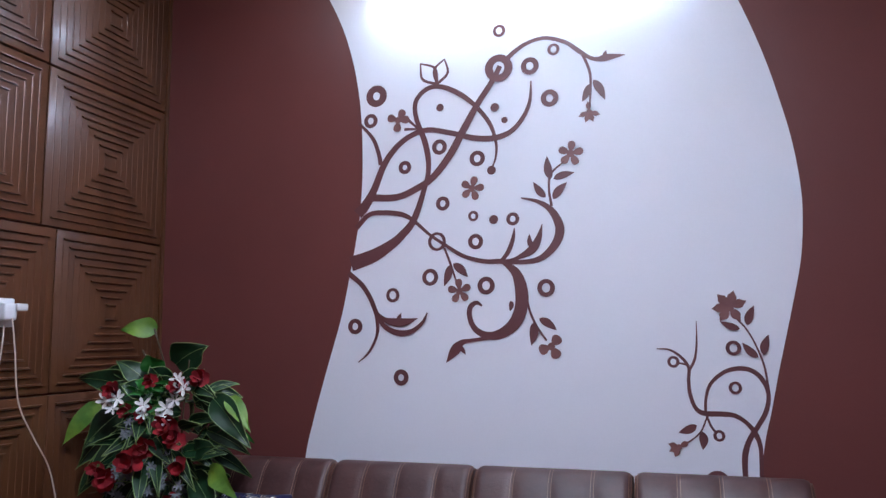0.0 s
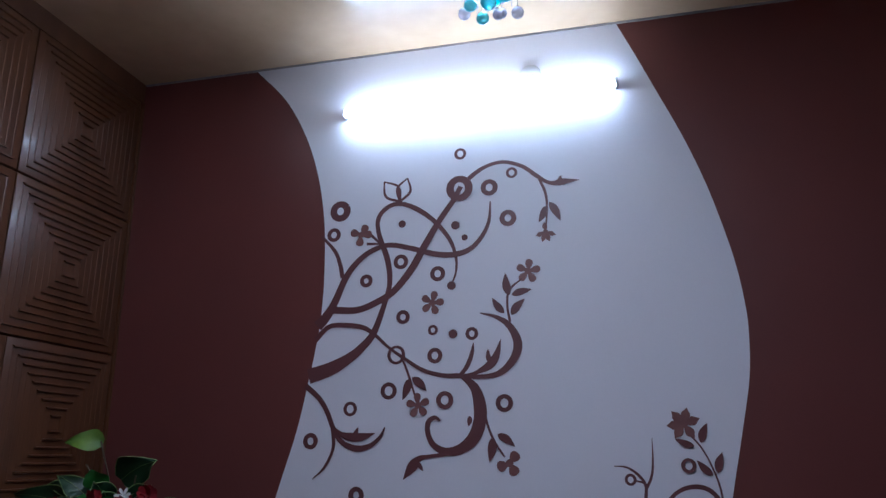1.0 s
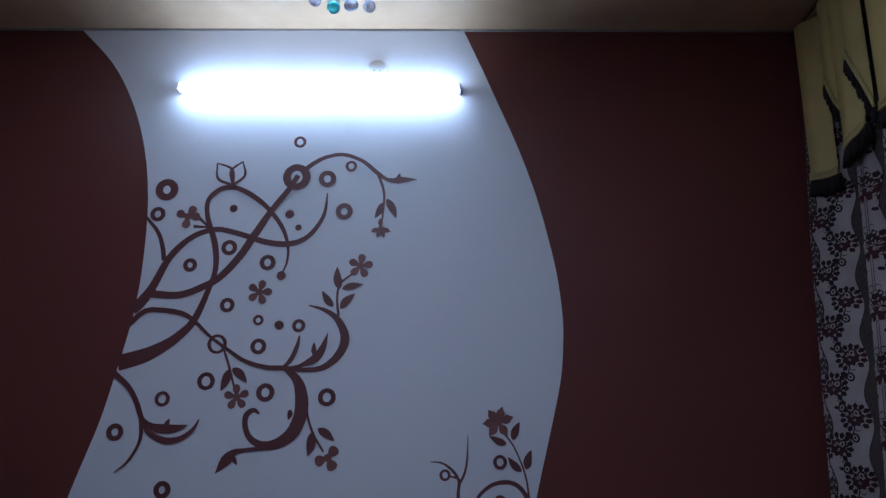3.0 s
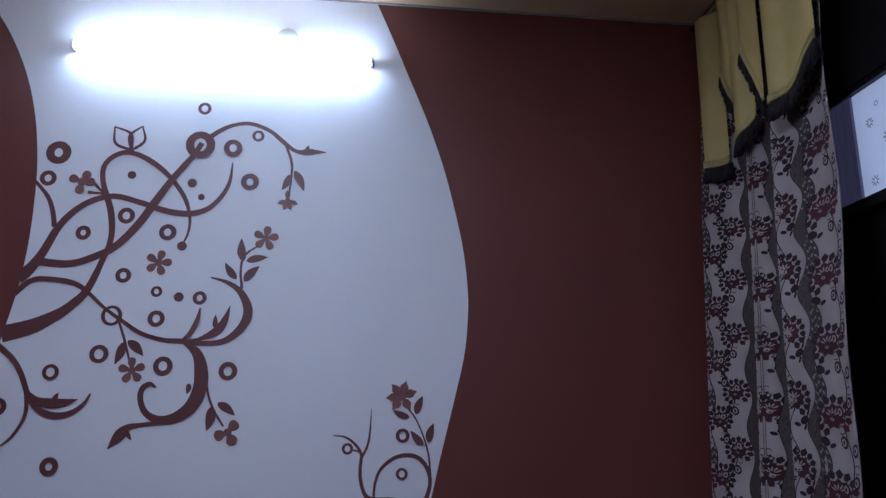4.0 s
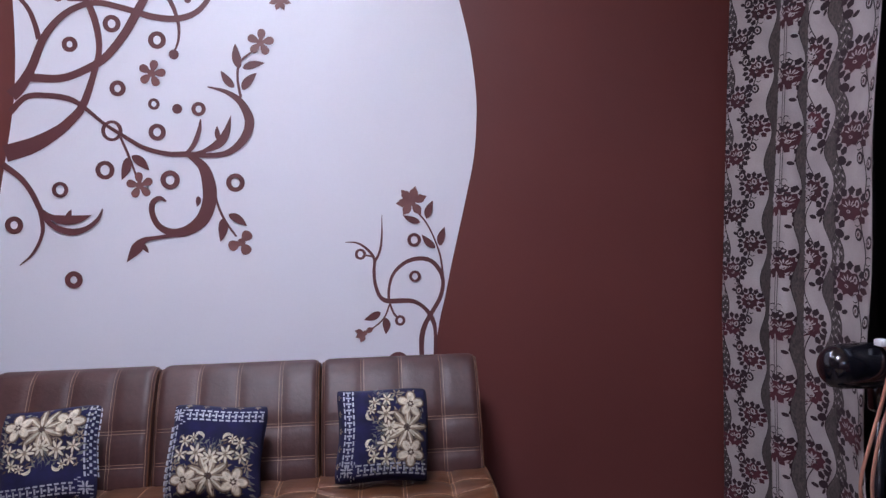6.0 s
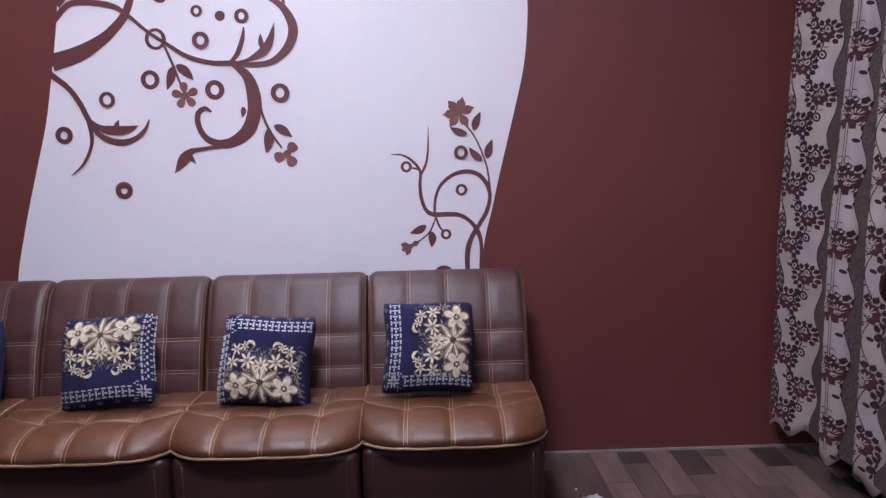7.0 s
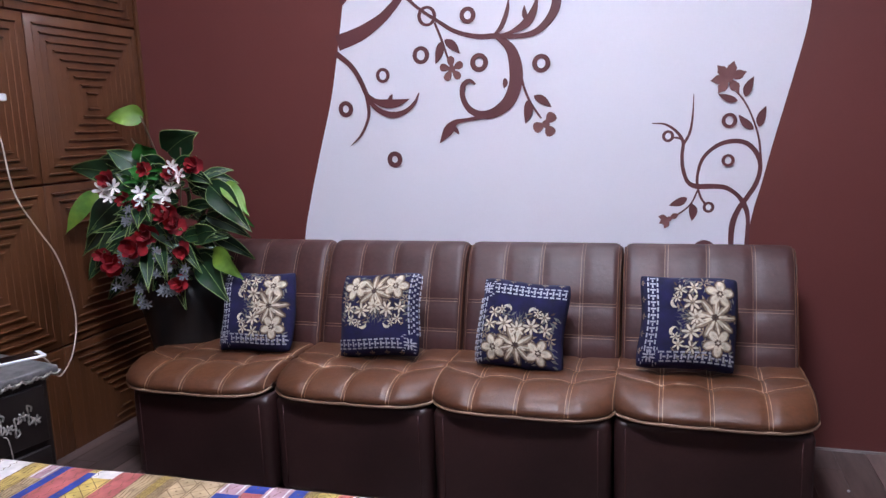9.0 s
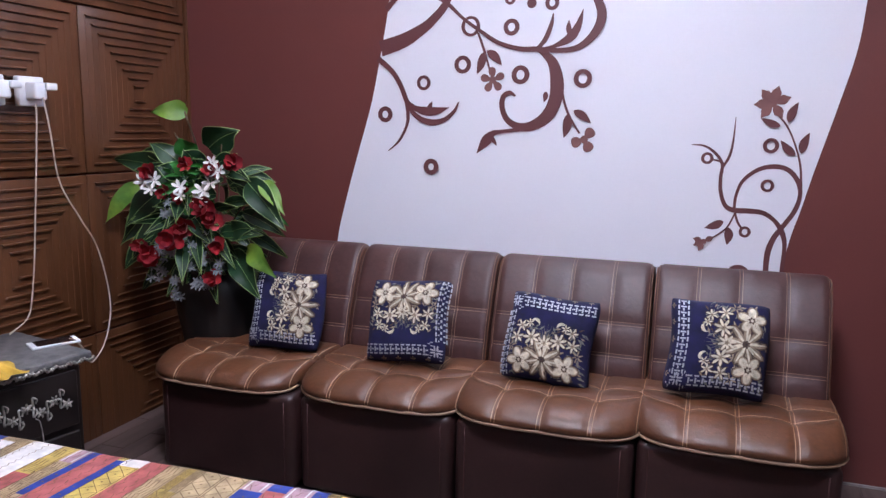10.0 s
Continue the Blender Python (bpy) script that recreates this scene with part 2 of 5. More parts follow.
# unseen square fill lamp added over the bed, and a round lit one near the corner
lamp = thing("ceiling_light", "unseen square fill lamp added on the ceiling over the bed", "ceiling light", pose(0.1, -2.1, HEIGHT))
part("diffuser", boxed(-0.28, 0.28, -0.28, 0.28, -0.034, -0.012, r=0.004), FILL_PANEL, lamp, smooth=False)
bm = bmesh.new()
for a in ((-0.3, 0.3, -0.3, -0.28), (-0.3, 0.3, 0.28, 0.3), (-0.3, -0.28, -0.28, 0.28), (0.28, 0.3, -0.28, 0.28)):
    box(bm, *a, -0.03, 0)
part("frame", bm, WHITEPLASTIC, lamp, smooth=False)
lamp = thing("downlight", "small round white lit downlight in the ceiling", "ceiling light", pose(DOWN[0], DOWN[1], HEIGHT))
part("rim", lathe(bmesh.new(), ((0.062, 0), (0.06, -0.01), (0.05, -0.014))), WHITEPLASTIC, lamp)
part("diffuser", lathe(bmesh.new(), ((0.046, -0.015), (0.04, -0.02), (0.01, -0.022))), DOWNLIGHT, lamp)

# east wall: near-black surfaces, an assumed door and a strip of patterned window
slab("wall_east", "dark wall beside the curtain", DARKWALL, XR, XR + 0.15, REAR, 0, 2.3, HEIGHT)
slab("wall_east_corner", "dark wall behind the curtain", DARKWALL, XR, XR + 0.15, -0.565, 0, 0, 2.3)
slab("wall_east_rear", "dark wall at the rear of the room", DARKWALL, XR, XR + 0.15, REAR, -1.825, 0, 2.3)
door = thing("door_1", "near-black assumed door under a patterned window strip", "door", pose(XR, -1.195, 0), kind="structure")
part("door_leaf", boxed(0.05, 0.09, -0.61, 0.61, 0.0, 1.89), DARKWALL, door, smooth=False)
for a in ((-0.63, -0.61), (0.61, 0.63)):
    part("jamb", boxed(0.0, 0.12, a[0], a[1], 0, 2.3), DARKWALL, door, smooth=False)
part("rail", boxed(0.01, 0.12, -0.61, 0.61, 1.89, 1.925), DARKWALL, door, smooth=False)
part("head", boxed(0.01, 0.12, -0.61, 0.61, 2.28, 2.3), DARKWALL, door, smooth=False)
win = thing("window_1", "narrow window strip with star-patterned frosted film", "window", pose(XR, -1.195, 0), kind="structure")
part("pane", boxed(0.03, 0.036, -0.61, 0.41, 1.925, 2.28), FILM, win, "pale frosted film with grey stars, glowing as if lit from behind", smooth=False)
part("dim_end", boxed(0.022, 0.036, 0.412, 0.61, 1.925, 2.28), FILMDIM, win, "dimmer purple end of the window strip, faintly glowing", smooth=False)


def star(bm, y, z, r):
    for k in range(8):
        a = k * math.pi / 4
        d, e = Vector((0, math.cos(a), math.sin(a))), Vector((0, -math.sin(a), math.cos(a)))
        c = Vector((0.0275, y, z))
        bm.faces.new([bm.verts.new(c + q) for q in (d * r * 0.2, d * r * 0.6 + e * r * 0.13, d * r, d * r * 0.6 - e * r * 0.13)])


bm = bmesh.new()
for y, z, r in ((0.34, 2.16, 0.02), (0.2, 2.08, 0.03), (0.27, 2.09, 0.022), (0.35, 1.97, 0.02), (0.12, 2.2, 0.024), (0.0, 2.0, 0.03), (-0.12, 2.15, 0.024), (0.25, 1.96, 0.014), (0.3, 2.21, 0.012), (0.08, 1.96, 0.016), (-0.25, 2.06, 0.03)):
    star(bm, y, z, r)
part("star_print", bm, STAR, win)

# floor
slab("floor", "dark brown wood-look plank floor", SUBFLOOR, XL - 0.15, XR + 0.15, REAR - 0.15, 0.15, -0.1, -0.004)
trim = slab("baseboard", "thin pale joint where floor meets brown wall", GREYTRIM, XL, XR, -0.006, 0, -0.004, 0.009)

# carved wood panels over the west wall
TILE = 0.62


def carved_panel():
    """A square wooden panel with nested square grooves, lying in the yz plane, facing +x."""
    panel = thing("carved_wall_panel", "brown carved wood panel with nested square grooves", "wall panel", group="carved wall panels")
    h = TILE / 2 - 0.003
    part("panel_board", boxed(-0.03, -0.008, -h, h, -h, h, r=0.003), WOOD, panel)
    for k in range(9):
        r = 0.278 - k * 0.0305
        b = bmesh.new()
        for s in (-1, 1):
            w = 0.0085
            for axis in (0, 1):
                # a mitred strip with a rounded, proud face; uprights flattened, imitating their faint lighting
                q = [(-r, r), (r, r), (r - w, r - w), (-r + w, r - w)]
                mid = [(-r + w / 2, r - w / 2), (r - w / 2, r - w / 2)]
                lo = [Vector((-0.009, a, s * c) if axis else (-0.009, s * c, a)) for a, c in q]
                hi = [Vector((0.0015, a, s * c) if axis else (-0.0072, s * c, a)) for a, c in ((-r + 0.002, r - 0.002), (r - 0.002, r - 0.002), (r - w + 0.002, r - w + 0.002), (-r + w - 0.002, r - w + 0.002))]
                lv, hv = [b.verts.new(p) for p in lo], [b.verts.new(p) for p in hi]
                b.faces.new(hv)
                for i in range(4):
                    b.faces.new((lv[i], lv[(i + 1) % 4], hv[(i + 1) % 4], hv[i]))
        bmesh.ops.recalc_face_normals(b, faces=b.faces[:])
        part("carved_ridge", b, WOOD, panel, smooth=False)
    return panel


first = carved_panel()
for i in range(3):
    for j in range(-1, 4):
        y, z = -0.015 - TILE * (i + 0.5), 1.04 + TILE * (j - 0.5) + 0.002 * j
        if z + TILE / 2 < 0:
            continue
        o = first if i == 0 and j == -1 else copy_thing(first, pose(0, 0, 0))
        # the upper boards are wider than the lower ones
        wide = 1.08 if z > 1.65 else 0.96
        o.matrix_basis = pose(XL + 0.001, -0.015 - TILE * wide * (i + 0.5), z) @ Matrix.Diagonal((1, wide, 1, 1))
slab("wall_west_top", "brown wooden strip above the carved panels", WOOD, XL - 0.03, XL - 0.004, REAR, 0, 2.905, HEIGHT)
slab("wall_west_rear", "brown wood cladding toward the rear of the room", WOOD, XL - 0.03, XL - 0.004, REAR, -0.018 - 3.24 * TILE, 0, 2.9)
slab("trim_corner", "narrow wooden strip in the corner", WOOD, XL - 0.03, XL + 0.002, -0.015, 0, 0, 2.9)

# ---- wall mural ----
mural = thing("wall_mural", "lilac-white wavy wall panel painted with brown vines and flowers", "mural")


def wave(points):
    return spline(points, 6)


left = wave(((-1.16, 3.0), (-0.996, 2.824), (-0.884, 2.625), (-0.815, 2.42), (-0.778, 2.2), (-0.769, 1.968), (-0.777, 1.784), (-0.795, 1.655), (-0.822, 1.514), (-0.862, 1.326), (-0.925, 1.117), (-0.985, 0.909), (-1.025, 0.729), (-1.05, 0.4), (-1.04, 0.012)))
right = wave(((0.513, 3.0), (0.586, 2.83), (0.653, 2.666), (0.738, 2.456), (0.806, 2.254), (0.855, 2.061), (0.887, 1.899), (0.903, 1.741), (0.902, 1.632), (0.888, 1.492), (0.85, 1.325), (0.795, 1.105), (0.763, 0.966), (0.738, 0.868), (0.722, 0.75), (0.7, 0.4), (0.72, 0.012)))


def at_height(line, z):
    zs = [-p[1] for p in line]
    return float(np.interp(-z, zs, [p[0] for p in line]))


bm = bmesh.new()
rows = []
for k in range(121):
    z = 2.999 - k * (2.999 - 0.012) / 120
    a, b = at_height(left, z), at_height(right, z)
    rows.append([bm.verts.new((a + (b - a) * i / 10, -0.002, z)) for i in range(11)])
for u, v in zip(rows, rows[1:]):
    for i in range(10):
        bm.faces.new((u[i], v[i], v[i + 1], u[i + 1]))
part("painted_field", bm, LILAC, mural, "lilac-white paint with wavy sides", smooth=False)

layer = [0]


def depth():
    layer[0] += 1
    return -0.0026 - 0.00025 * (layer[0] % 24)


def stroke(*points):
    """A painted vine along x, z with a width at each point."""
    y = depth()
    bm, last = bmesh.new(), None
    pts = spline(points, 7)
    for i, p in enumerate(pts):
        d = pts[min(i + 1, len(pts) - 1)][:2] - pts[max(i - 1, 0)][:2]
        d = d / (np.linalg.norm(d) + 1e-9)
        w = max(p[2], 0.0015) / 2
        pair = [bm.verts.new((p[0] - s * d[1] * w, y, p[1] + s * d[0] * w)) for s in (-1, 1)]
        if last:
            bm.faces.new((last[0], pair[0], pair[1], last[1]))
        last = pair
    part("vine", bm, PRINT, mural, smooth=False)


def ring(x, z, outer, inner, n=28):
    y = depth()
    bm = bmesh.new()
    turn = [(math.cos(2 * math.pi * k / n), math.sin(2 * math.pi * k / n)) for k in range(n)]
    a = [bm.verts.new((x + c * outer, y, z + s * outer)) for c, s in turn]
    if inner:
        b = [bm.verts.new((x + c * inner * 0.92, y, z + s * inner * 1.05)) for c, s in turn]
        for k in range(n):
            bm.faces.new((a[k], a[(k + 1) % n], b[(k + 1) % n], b[k]))
    else:
        bm.faces.new(a)
    part("ring" if inner else "dot", bm, PRINT, mural, smooth=False)


def leaf_shape(bm, x, z, tx, tz, width, y, bend=0.12):
    """A pointed leaf from its base to its tip."""
    d = Vector((tx - x, tz - z))
    s = Vector((-d.y, d.x)).normalized()
    up, down = [], []
    n = 12
    for k in range(n + 1):
        t = k / n
        w = width / 2 * (math.sin(math.pi * t ** 0.75)) ** 0.9 if 0 < k < n else 0
        c = Vector((x, z)) + d * t + s * bend * width * math.sin(math.pi * t)
        up.append(c + s * w)
        down.append(c - s * w)
    loop = up + down[-2:0:-1]
    bm.faces.new([bm.verts.new((p.x, y, p.y)) for p in loop])


def leaf_print(x, z, tx, tz, width):
    bm = bmesh.new()
    leaf_shape(bm, x, z, tx, tz, width, depth())
    part("leaf", bm, PRINT, mural, smooth=False)


def flower_print(x, z, r, angles, size=0.37, heart=0.3, pointed=False):
    """Rounded petals about a heart."""
    y = depth()
    bm = bmesh.new()
    for i, a in enumerate(angles):
        a = math.radians(a)
        c = Vector((math.cos(a), math.sin(a)))
        e = Vector((-c.y, c.x))
        loop = []
        for k in range(14):
            t = 2 * math.pi * k / 14
            p = c * (r * (0.58 + 0.42 * math.cos(t))) + e * (r * size * math.sin(t) * (0.78 + 0.25 * math.cos(t)))
            if pointed and k == 0:
                p = p * 1.22
            loop.append(bm.verts.new((p.x, -0.0001 * i, p.y)))
        bm.faces.new(loop)
    bm.faces.new([bm.verts.new((math.cos(t) * r * heart, -0.0006, math.sin(t) * r * heart)) for t in (2 * math.pi * k / 12 for k in range(12))])
    f = part("flower", bm, PETAL, mural, "dusty brown painted flower", smooth=False)
    f.location = (x, y, z)


for x, z, outer, inner in (
    (-0.705, 2.254, 0.047, 0.017),
    (-0.731, 2.148, 0.031, 0.014),
    (-0.578, 1.935, 0.028, 0.011),
    (-0.427, 2.008, 0.032, 0.015),
    (-0.268, 1.947, 0.032, 0.015),
    (-0.415, 1.773, 0.029, 0.013),
    (-0.288, 1.714, 0.021, 0.01),
    (-0.128, 1.693, 0.026, 0.012),
    (-0.28, 1.611, 0.031, 0.015),
    (-0.441, 1.619, 0.038, 0.026),
    (-0.471, 1.476, 0.034, 0.018),
    (-0.24, 1.435, 0.035, 0.017),
    (-0.004, 1.419, 0.034, 0.017),
    (-0.632, 1.408, 0.029, 0.016),
    (-0.798, 1.284, 0.032, 0.014),
    (-0.597, 1.078, 0.032, 0.013),
    (0.03, 2.163, 0.035, 0.015),
    (-0.045, 2.303, 0.036, 0.016),
    (0.051, 2.359, 0.024, 0.013),
    (-0.167, 2.466, 0.026, 0.014),
    (-0.172, 2.31, 0.057, 0.026),
):
    ring(x, z, outer, inner)
for x, z, outer, inner in (
    (0.652, 1.187, 0.026, 0.014),
    (0.651, 1.049, 0.022, 0.012),
    (0.448, 1.139, 0.021, 0.011),
    (0.59, 0.883, 0.02, 0.01),
    (0.578, 0.723, 0.041, 0.023),
):
    ring(x, z, outer, inner)
for x, z, r in (
    (-0.423, 2.174, 0.016),
    (-0.192, 2.15, 0.018),
    (-0.153, 2.094, 0.013),
    (-0.21, 1.894, 0.018),
    (-0.205, 1.695, 0.018),
):
    ring(x, z, r, 0.0)
stroke((-0.819, 1.543, 0.062), (-0.722, 1.572, 0.056), (-0.647, 1.611, 0.043), (-0.597, 1.648, 0.035), (-0.54, 1.713, 0.029), (-0.495, 1.834, 0.022), (-0.474, 1.922, 0.022), (-0.486, 2.023, 0.025), (-0.527, 2.142, 0.02), (-0.527, 2.212, 0.02), (-0.481, 2.258, 0.02), (-0.422, 2.263, 0.02), (-0.349, 2.229, 0.022), (-0.278, 2.171, 0.019), (-0.216, 2.089, 0.017), (-0.19, 2.01, 0.012), (-0.191, 1.948, 0.009), (-0.208, 1.901, 0.007))
stroke((-0.167, 2.319, 0.021), (-0.199, 2.261, 0.023), (-0.264, 2.169, 0.026), (-0.323, 2.071, 0.031), (-0.382, 1.971, 0.031), (-0.455, 1.885, 0.029), (-0.529, 1.841, 0.028), (-0.616, 1.812, 0.028), (-0.735, 1.818, 0.031))
stroke((-0.789, 1.751, 0.047), (-0.753, 1.788, 0.042), (-0.715, 1.85, 0.033), (-0.669, 1.955, 0.028), (-0.613, 2.025, 0.025), (-0.55, 2.067, 0.023), (-0.475, 2.084, 0.022), (-0.381, 2.063, 0.022), (-0.281, 2.032, 0.024), (-0.196, 2.024, 0.024), (-0.127, 2.045, 0.021), (-0.078, 2.096, 0.018), (-0.049, 2.16, 0.014), (-0.042, 2.242, 0.005))
stroke((-0.785, 2.144, 0.011), (-0.723, 2.074, 0.016), (-0.697, 2.013, 0.018), (-0.684, 1.954, 0.02))
stroke((-0.794, 1.694, 0.023), (-0.738, 1.746, 0.02), (-0.669, 1.751, 0.02), (-0.586, 1.737, 0.02), (-0.53, 1.701, 0.015), (-0.472, 1.649, 0.012), (-0.4, 1.599, 0.014), (-0.33, 1.555, 0.016), (-0.247, 1.531, 0.018), (-0.179, 1.528, 0.02), (-0.085, 1.522, 0.018), (-0.018, 1.535, 0.024), (0.036, 1.585, 0.032), (0.055, 1.647, 0.035), (0.026, 1.715, 0.026), (-0.026, 1.754, 0.016), (-0.092, 1.774, 0.005))
stroke((-0.183, 1.526, 0.011), (-0.151, 1.56, 0.018), (-0.129, 1.613, 0.016), (-0.122, 1.655, 0.005))
stroke((-0.156, 1.529, 0.009), (-0.111, 1.539, 0.015), (-0.057, 1.567, 0.033), (-0.029, 1.608, 0.026), (-0.012, 1.666, 0.002))
stroke((-0.188, 1.524, 0.007), (-0.165, 1.521, 0.018), (-0.119, 1.479, 0.037), (-0.1, 1.413, 0.05), (-0.102, 1.348, 0.051), (-0.13, 1.285, 0.048), (-0.184, 1.247, 0.038), (-0.239, 1.241, 0.029), (-0.286, 1.266, 0.023), (-0.308, 1.312, 0.021), (-0.305, 1.352, 0.021), (-0.28, 1.369, 0.016), (-0.257, 1.356, 0.007))
stroke((-0.178, 1.236, 0.011), (-0.239, 1.23, 0.014), (-0.307, 1.222, 0.014), (-0.342, 1.214, 0.023), (-0.37, 1.185, 0.04), (-0.406, 1.137, 0.002))
stroke((-0.829, 1.505, 0.023), (-0.768, 1.454, 0.02), (-0.73, 1.397, 0.02), (-0.699, 1.327, 0.02), (-0.662, 1.278, 0.02), (-0.603, 1.254, 0.025), (-0.547, 1.263, 0.019), (-0.504, 1.296, 0.014), (-0.484, 1.334, 0.005))
stroke((-0.719, 1.383, 0.008), (-0.699, 1.292, 0.015), (-0.704, 1.239, 0.012), (-0.737, 1.178, 0.01), (-0.784, 1.137, 0.003))
stroke((-0.702, 1.341, 0.005), (-0.667, 1.31, 0.02), (-0.623, 1.298, 0.034), (-0.574, 1.299, 0.029), (-0.525, 1.312, 0.002))
stroke((-0.148, 2.335, 0.021), (-0.103, 2.372, 0.019), (-0.05, 2.4, 0.016), (0.019, 2.41, 0.016), (0.096, 2.383, 0.016), (0.15, 2.339, 0.018), (0.193, 2.306, 0.015), (0.225, 2.297, 0.02), (0.257, 2.3, 0.028), (0.325, 2.302, 0.002))
stroke((0.163, 2.325, 0.011), (0.187, 2.258, 0.011), (0.191, 2.201, 0.009), (0.184, 2.112, 0.006))
stroke((0.027, 1.732, 0.011), (0.018, 1.802, 0.009), (0.028, 1.861, 0.009), (0.078, 1.904, 0.006))
stroke((-0.083, 1.399, 0.009), (-0.069, 1.334, 0.009), (-0.044, 1.275, 0.009), (-0.007, 1.219, 0.007))
stroke((-0.412, 1.595, 0.009), (-0.387, 1.53, 0.01), (-0.36, 1.448, 0.007))
stroke((-0.52, 2.095, 0.008), (-0.565, 2.139, 0.013))
stroke((-0.52, 2.093, 0.008), (-0.58, 2.097, 0.013))
stroke((0.393, 1.186, 0.003), (0.436, 1.182, 0.007), (0.474, 1.157, 0.01), (0.499, 1.12, 0.011), (0.497, 1.073, 0.012), (0.5, 1.025, 0.013), (0.516, 0.978, 0.014), (0.545, 0.959, 0.018), (0.601, 0.958, 0.018), (0.645, 0.953, 0.016), (0.683, 0.928, 0.014), (0.709, 0.891, 0.018), (0.722, 0.843, 0.014), (0.72, 0.754, 0.014), (0.717, 0.676, 0.014))
stroke((0.499, 1.105, 0.01), (0.521, 1.148, 0.009), (0.53, 1.202, 0.007), (0.533, 1.284, 0.002))
stroke((0.503, 1.109, 0.008), (0.493, 1.128, 0.008), (0.465, 1.135, 0.006))
stroke((0.549, 0.954, 0.01), (0.552, 1.01, 0.01), (0.571, 1.063, 0.012), (0.617, 1.103, 0.014), (0.669, 1.116, 0.016), (0.714, 1.105, 0.016), (0.746, 1.068, 0.016), (0.757, 1.021, 0.014), (0.745, 0.967, 0.016), (0.718, 0.92, 0.016), (0.688, 0.872, 0.018), (0.671, 0.821, 0.02), (0.668, 0.753, 0.018), (0.673, 0.675, 0.018))
stroke((0.758, 1.048, 0.008), (0.749, 1.124, 0.007), (0.726, 1.196, 0.006), (0.698, 1.253, 0.006), (0.666, 1.293, 0.006))
stroke((0.555, 0.952, 0.006), (0.527, 0.892, 0.006), (0.47, 0.846, 0.005))
stroke((0.553, 0.948, 0.008), (0.565, 0.915, 0.008), (0.58, 0.894, 0.008))
for x, z, tx, tz, width in (
    (0.187, 2.202, 0.155, 2.135, 0.03),
    (0.201, 2.218, 0.243, 2.134, 0.032),
    (0.025, 1.839, 0.013, 1.932, 0.033),
    (0.036, 1.841, 0.118, 1.859, 0.029),
    (0.004, 1.769, -0.043, 1.833, 0.029),
    (0.032, 1.761, 0.088, 1.823, 0.033),
    (-0.033, 1.303, 0.033, 1.257, 0.031),
    (-0.053, 1.29, -0.066, 1.201, 0.035),
    (-0.387, 1.521, -0.412, 1.438, 0.033),
    (-0.373, 1.527, -0.313, 1.471, 0.034),
):
    leaf_print(x, z, tx, tz, width)
for x, z, tx, tz, width in (
    (0.701, 1.266, 0.727, 1.334, 0.029),
    (0.677, 1.253, 0.612, 1.281, 0.025),
    (0.731, 1.154, 0.681, 1.206, 0.027),
    (0.748, 1.162, 0.769, 1.233, 0.029),
    (0.517, 0.917, 0.454, 0.89, 0.029),
    (0.535, 0.896, 0.534, 0.833, 0.03),
    (-0.141, 1.373, -0.147, 1.333, 0.02),
    (-0.059, 1.574, -0.064, 1.631, 0.02),
    (-0.356, 1.203, -0.327, 1.167, 0.018),
    (-0.61, 1.295, -0.596, 1.336, 0.02),
    (0.247, 2.299, 0.254, 2.33, 0.017),
):
    leaf_print(x, z, tx, tz, width)
flower_print(0.105, 1.935, 0.05, (82, 154, 226, 298, 10))
flower_print(-0.291, 1.826, 0.05, (75, 147, 219, 291, 3))
flower_print(-0.349, 1.417, 0.049, (95, 167, 239, 311, 23))
flower_print(0.01, 1.197, 0.05, (50, 200, 300), size=0.5)
flower_print(-0.606, 2.138, 0.05, (60, 160, 262, 0), size=0.42)
flower_print(0.647, 1.331, 0.05, (20, 75, 130, 185, 235, 305), size=0.4, pointed=True)
flower_print(0.181, 2.092, 0.036, (250, 290, 200, 340, 95), size=0.34, pointed=True)
flower_print(0.455, 0.841, 0.032, (205, 245, 165, 30), size=0.4, pointed=True)
for tip, side in (((-0.506, 2.371), 0.016), ((-0.4, 2.378), -0.016)):
    base = (-0.433, 2.274)
    mx, mz = (base[0] + tip[0]) / 2, (base[1] + tip[1]) / 2
    dx, dz = tip[0] - base[0], tip[1] - base[1]
    for s in (-1, 1):
        stroke((base[0], base[1], 0.012), (mx - dz * 0.28 * s, mz + dx * 0.28 * s, 0.011), (tip[0], tip[1], 0.006))

# ---- lamps on the wall ----
lamp = thing("tube_light", "lit white tube light batten fixed on the wall", "tube light", pose(-0.093, 0, 2.695))
part("housing", boxed(-0.6, 0.6, -0.02, -0.0035, 0.0, 0.03, r=0.004), WHITEPLASTIC, lamp)
bm = tube(bmesh.new(), [(-0.585, 0, 0.0), (0.585, 0, 0.0)], 0.02, 20)
bmesh.ops.transform(bm, matrix=pose(0, -0.05, 0) @ Matrix.Diagonal((1, 0.9, 1.0, 1)), verts=bm.verts[:])
part("tube", bm, TUBE, lamp, "glowing white tube")
for s in (-1, 1):
    part("end_cap", boxed(s * 0.592 - 0.008, s * 0.592 + 0.006, -0.066, -0.004, -0.012, 0.016, r=0.004), WHITEPLASTIC, lamp)
rose = thing("junction_box", "small round white junction box above the tube light", "junction box", pose(0.145, -0.003, 2.8))
part("cover", lathe(bmesh.new(), ((0.045, 0), (0.045, 0.008), (0.036, 0.016), (0.01, 0.018)), pose(0, 0, 0, 90)), WHITEPLASTIC, rose)
for s in (-1, 1):
    part("screw", lathe(bmesh.new(), ((0.004, 0), (0.004, 0.003)), pose(s * 0.012, -0.017, -0.01, 90), 10), SILVER, rose)
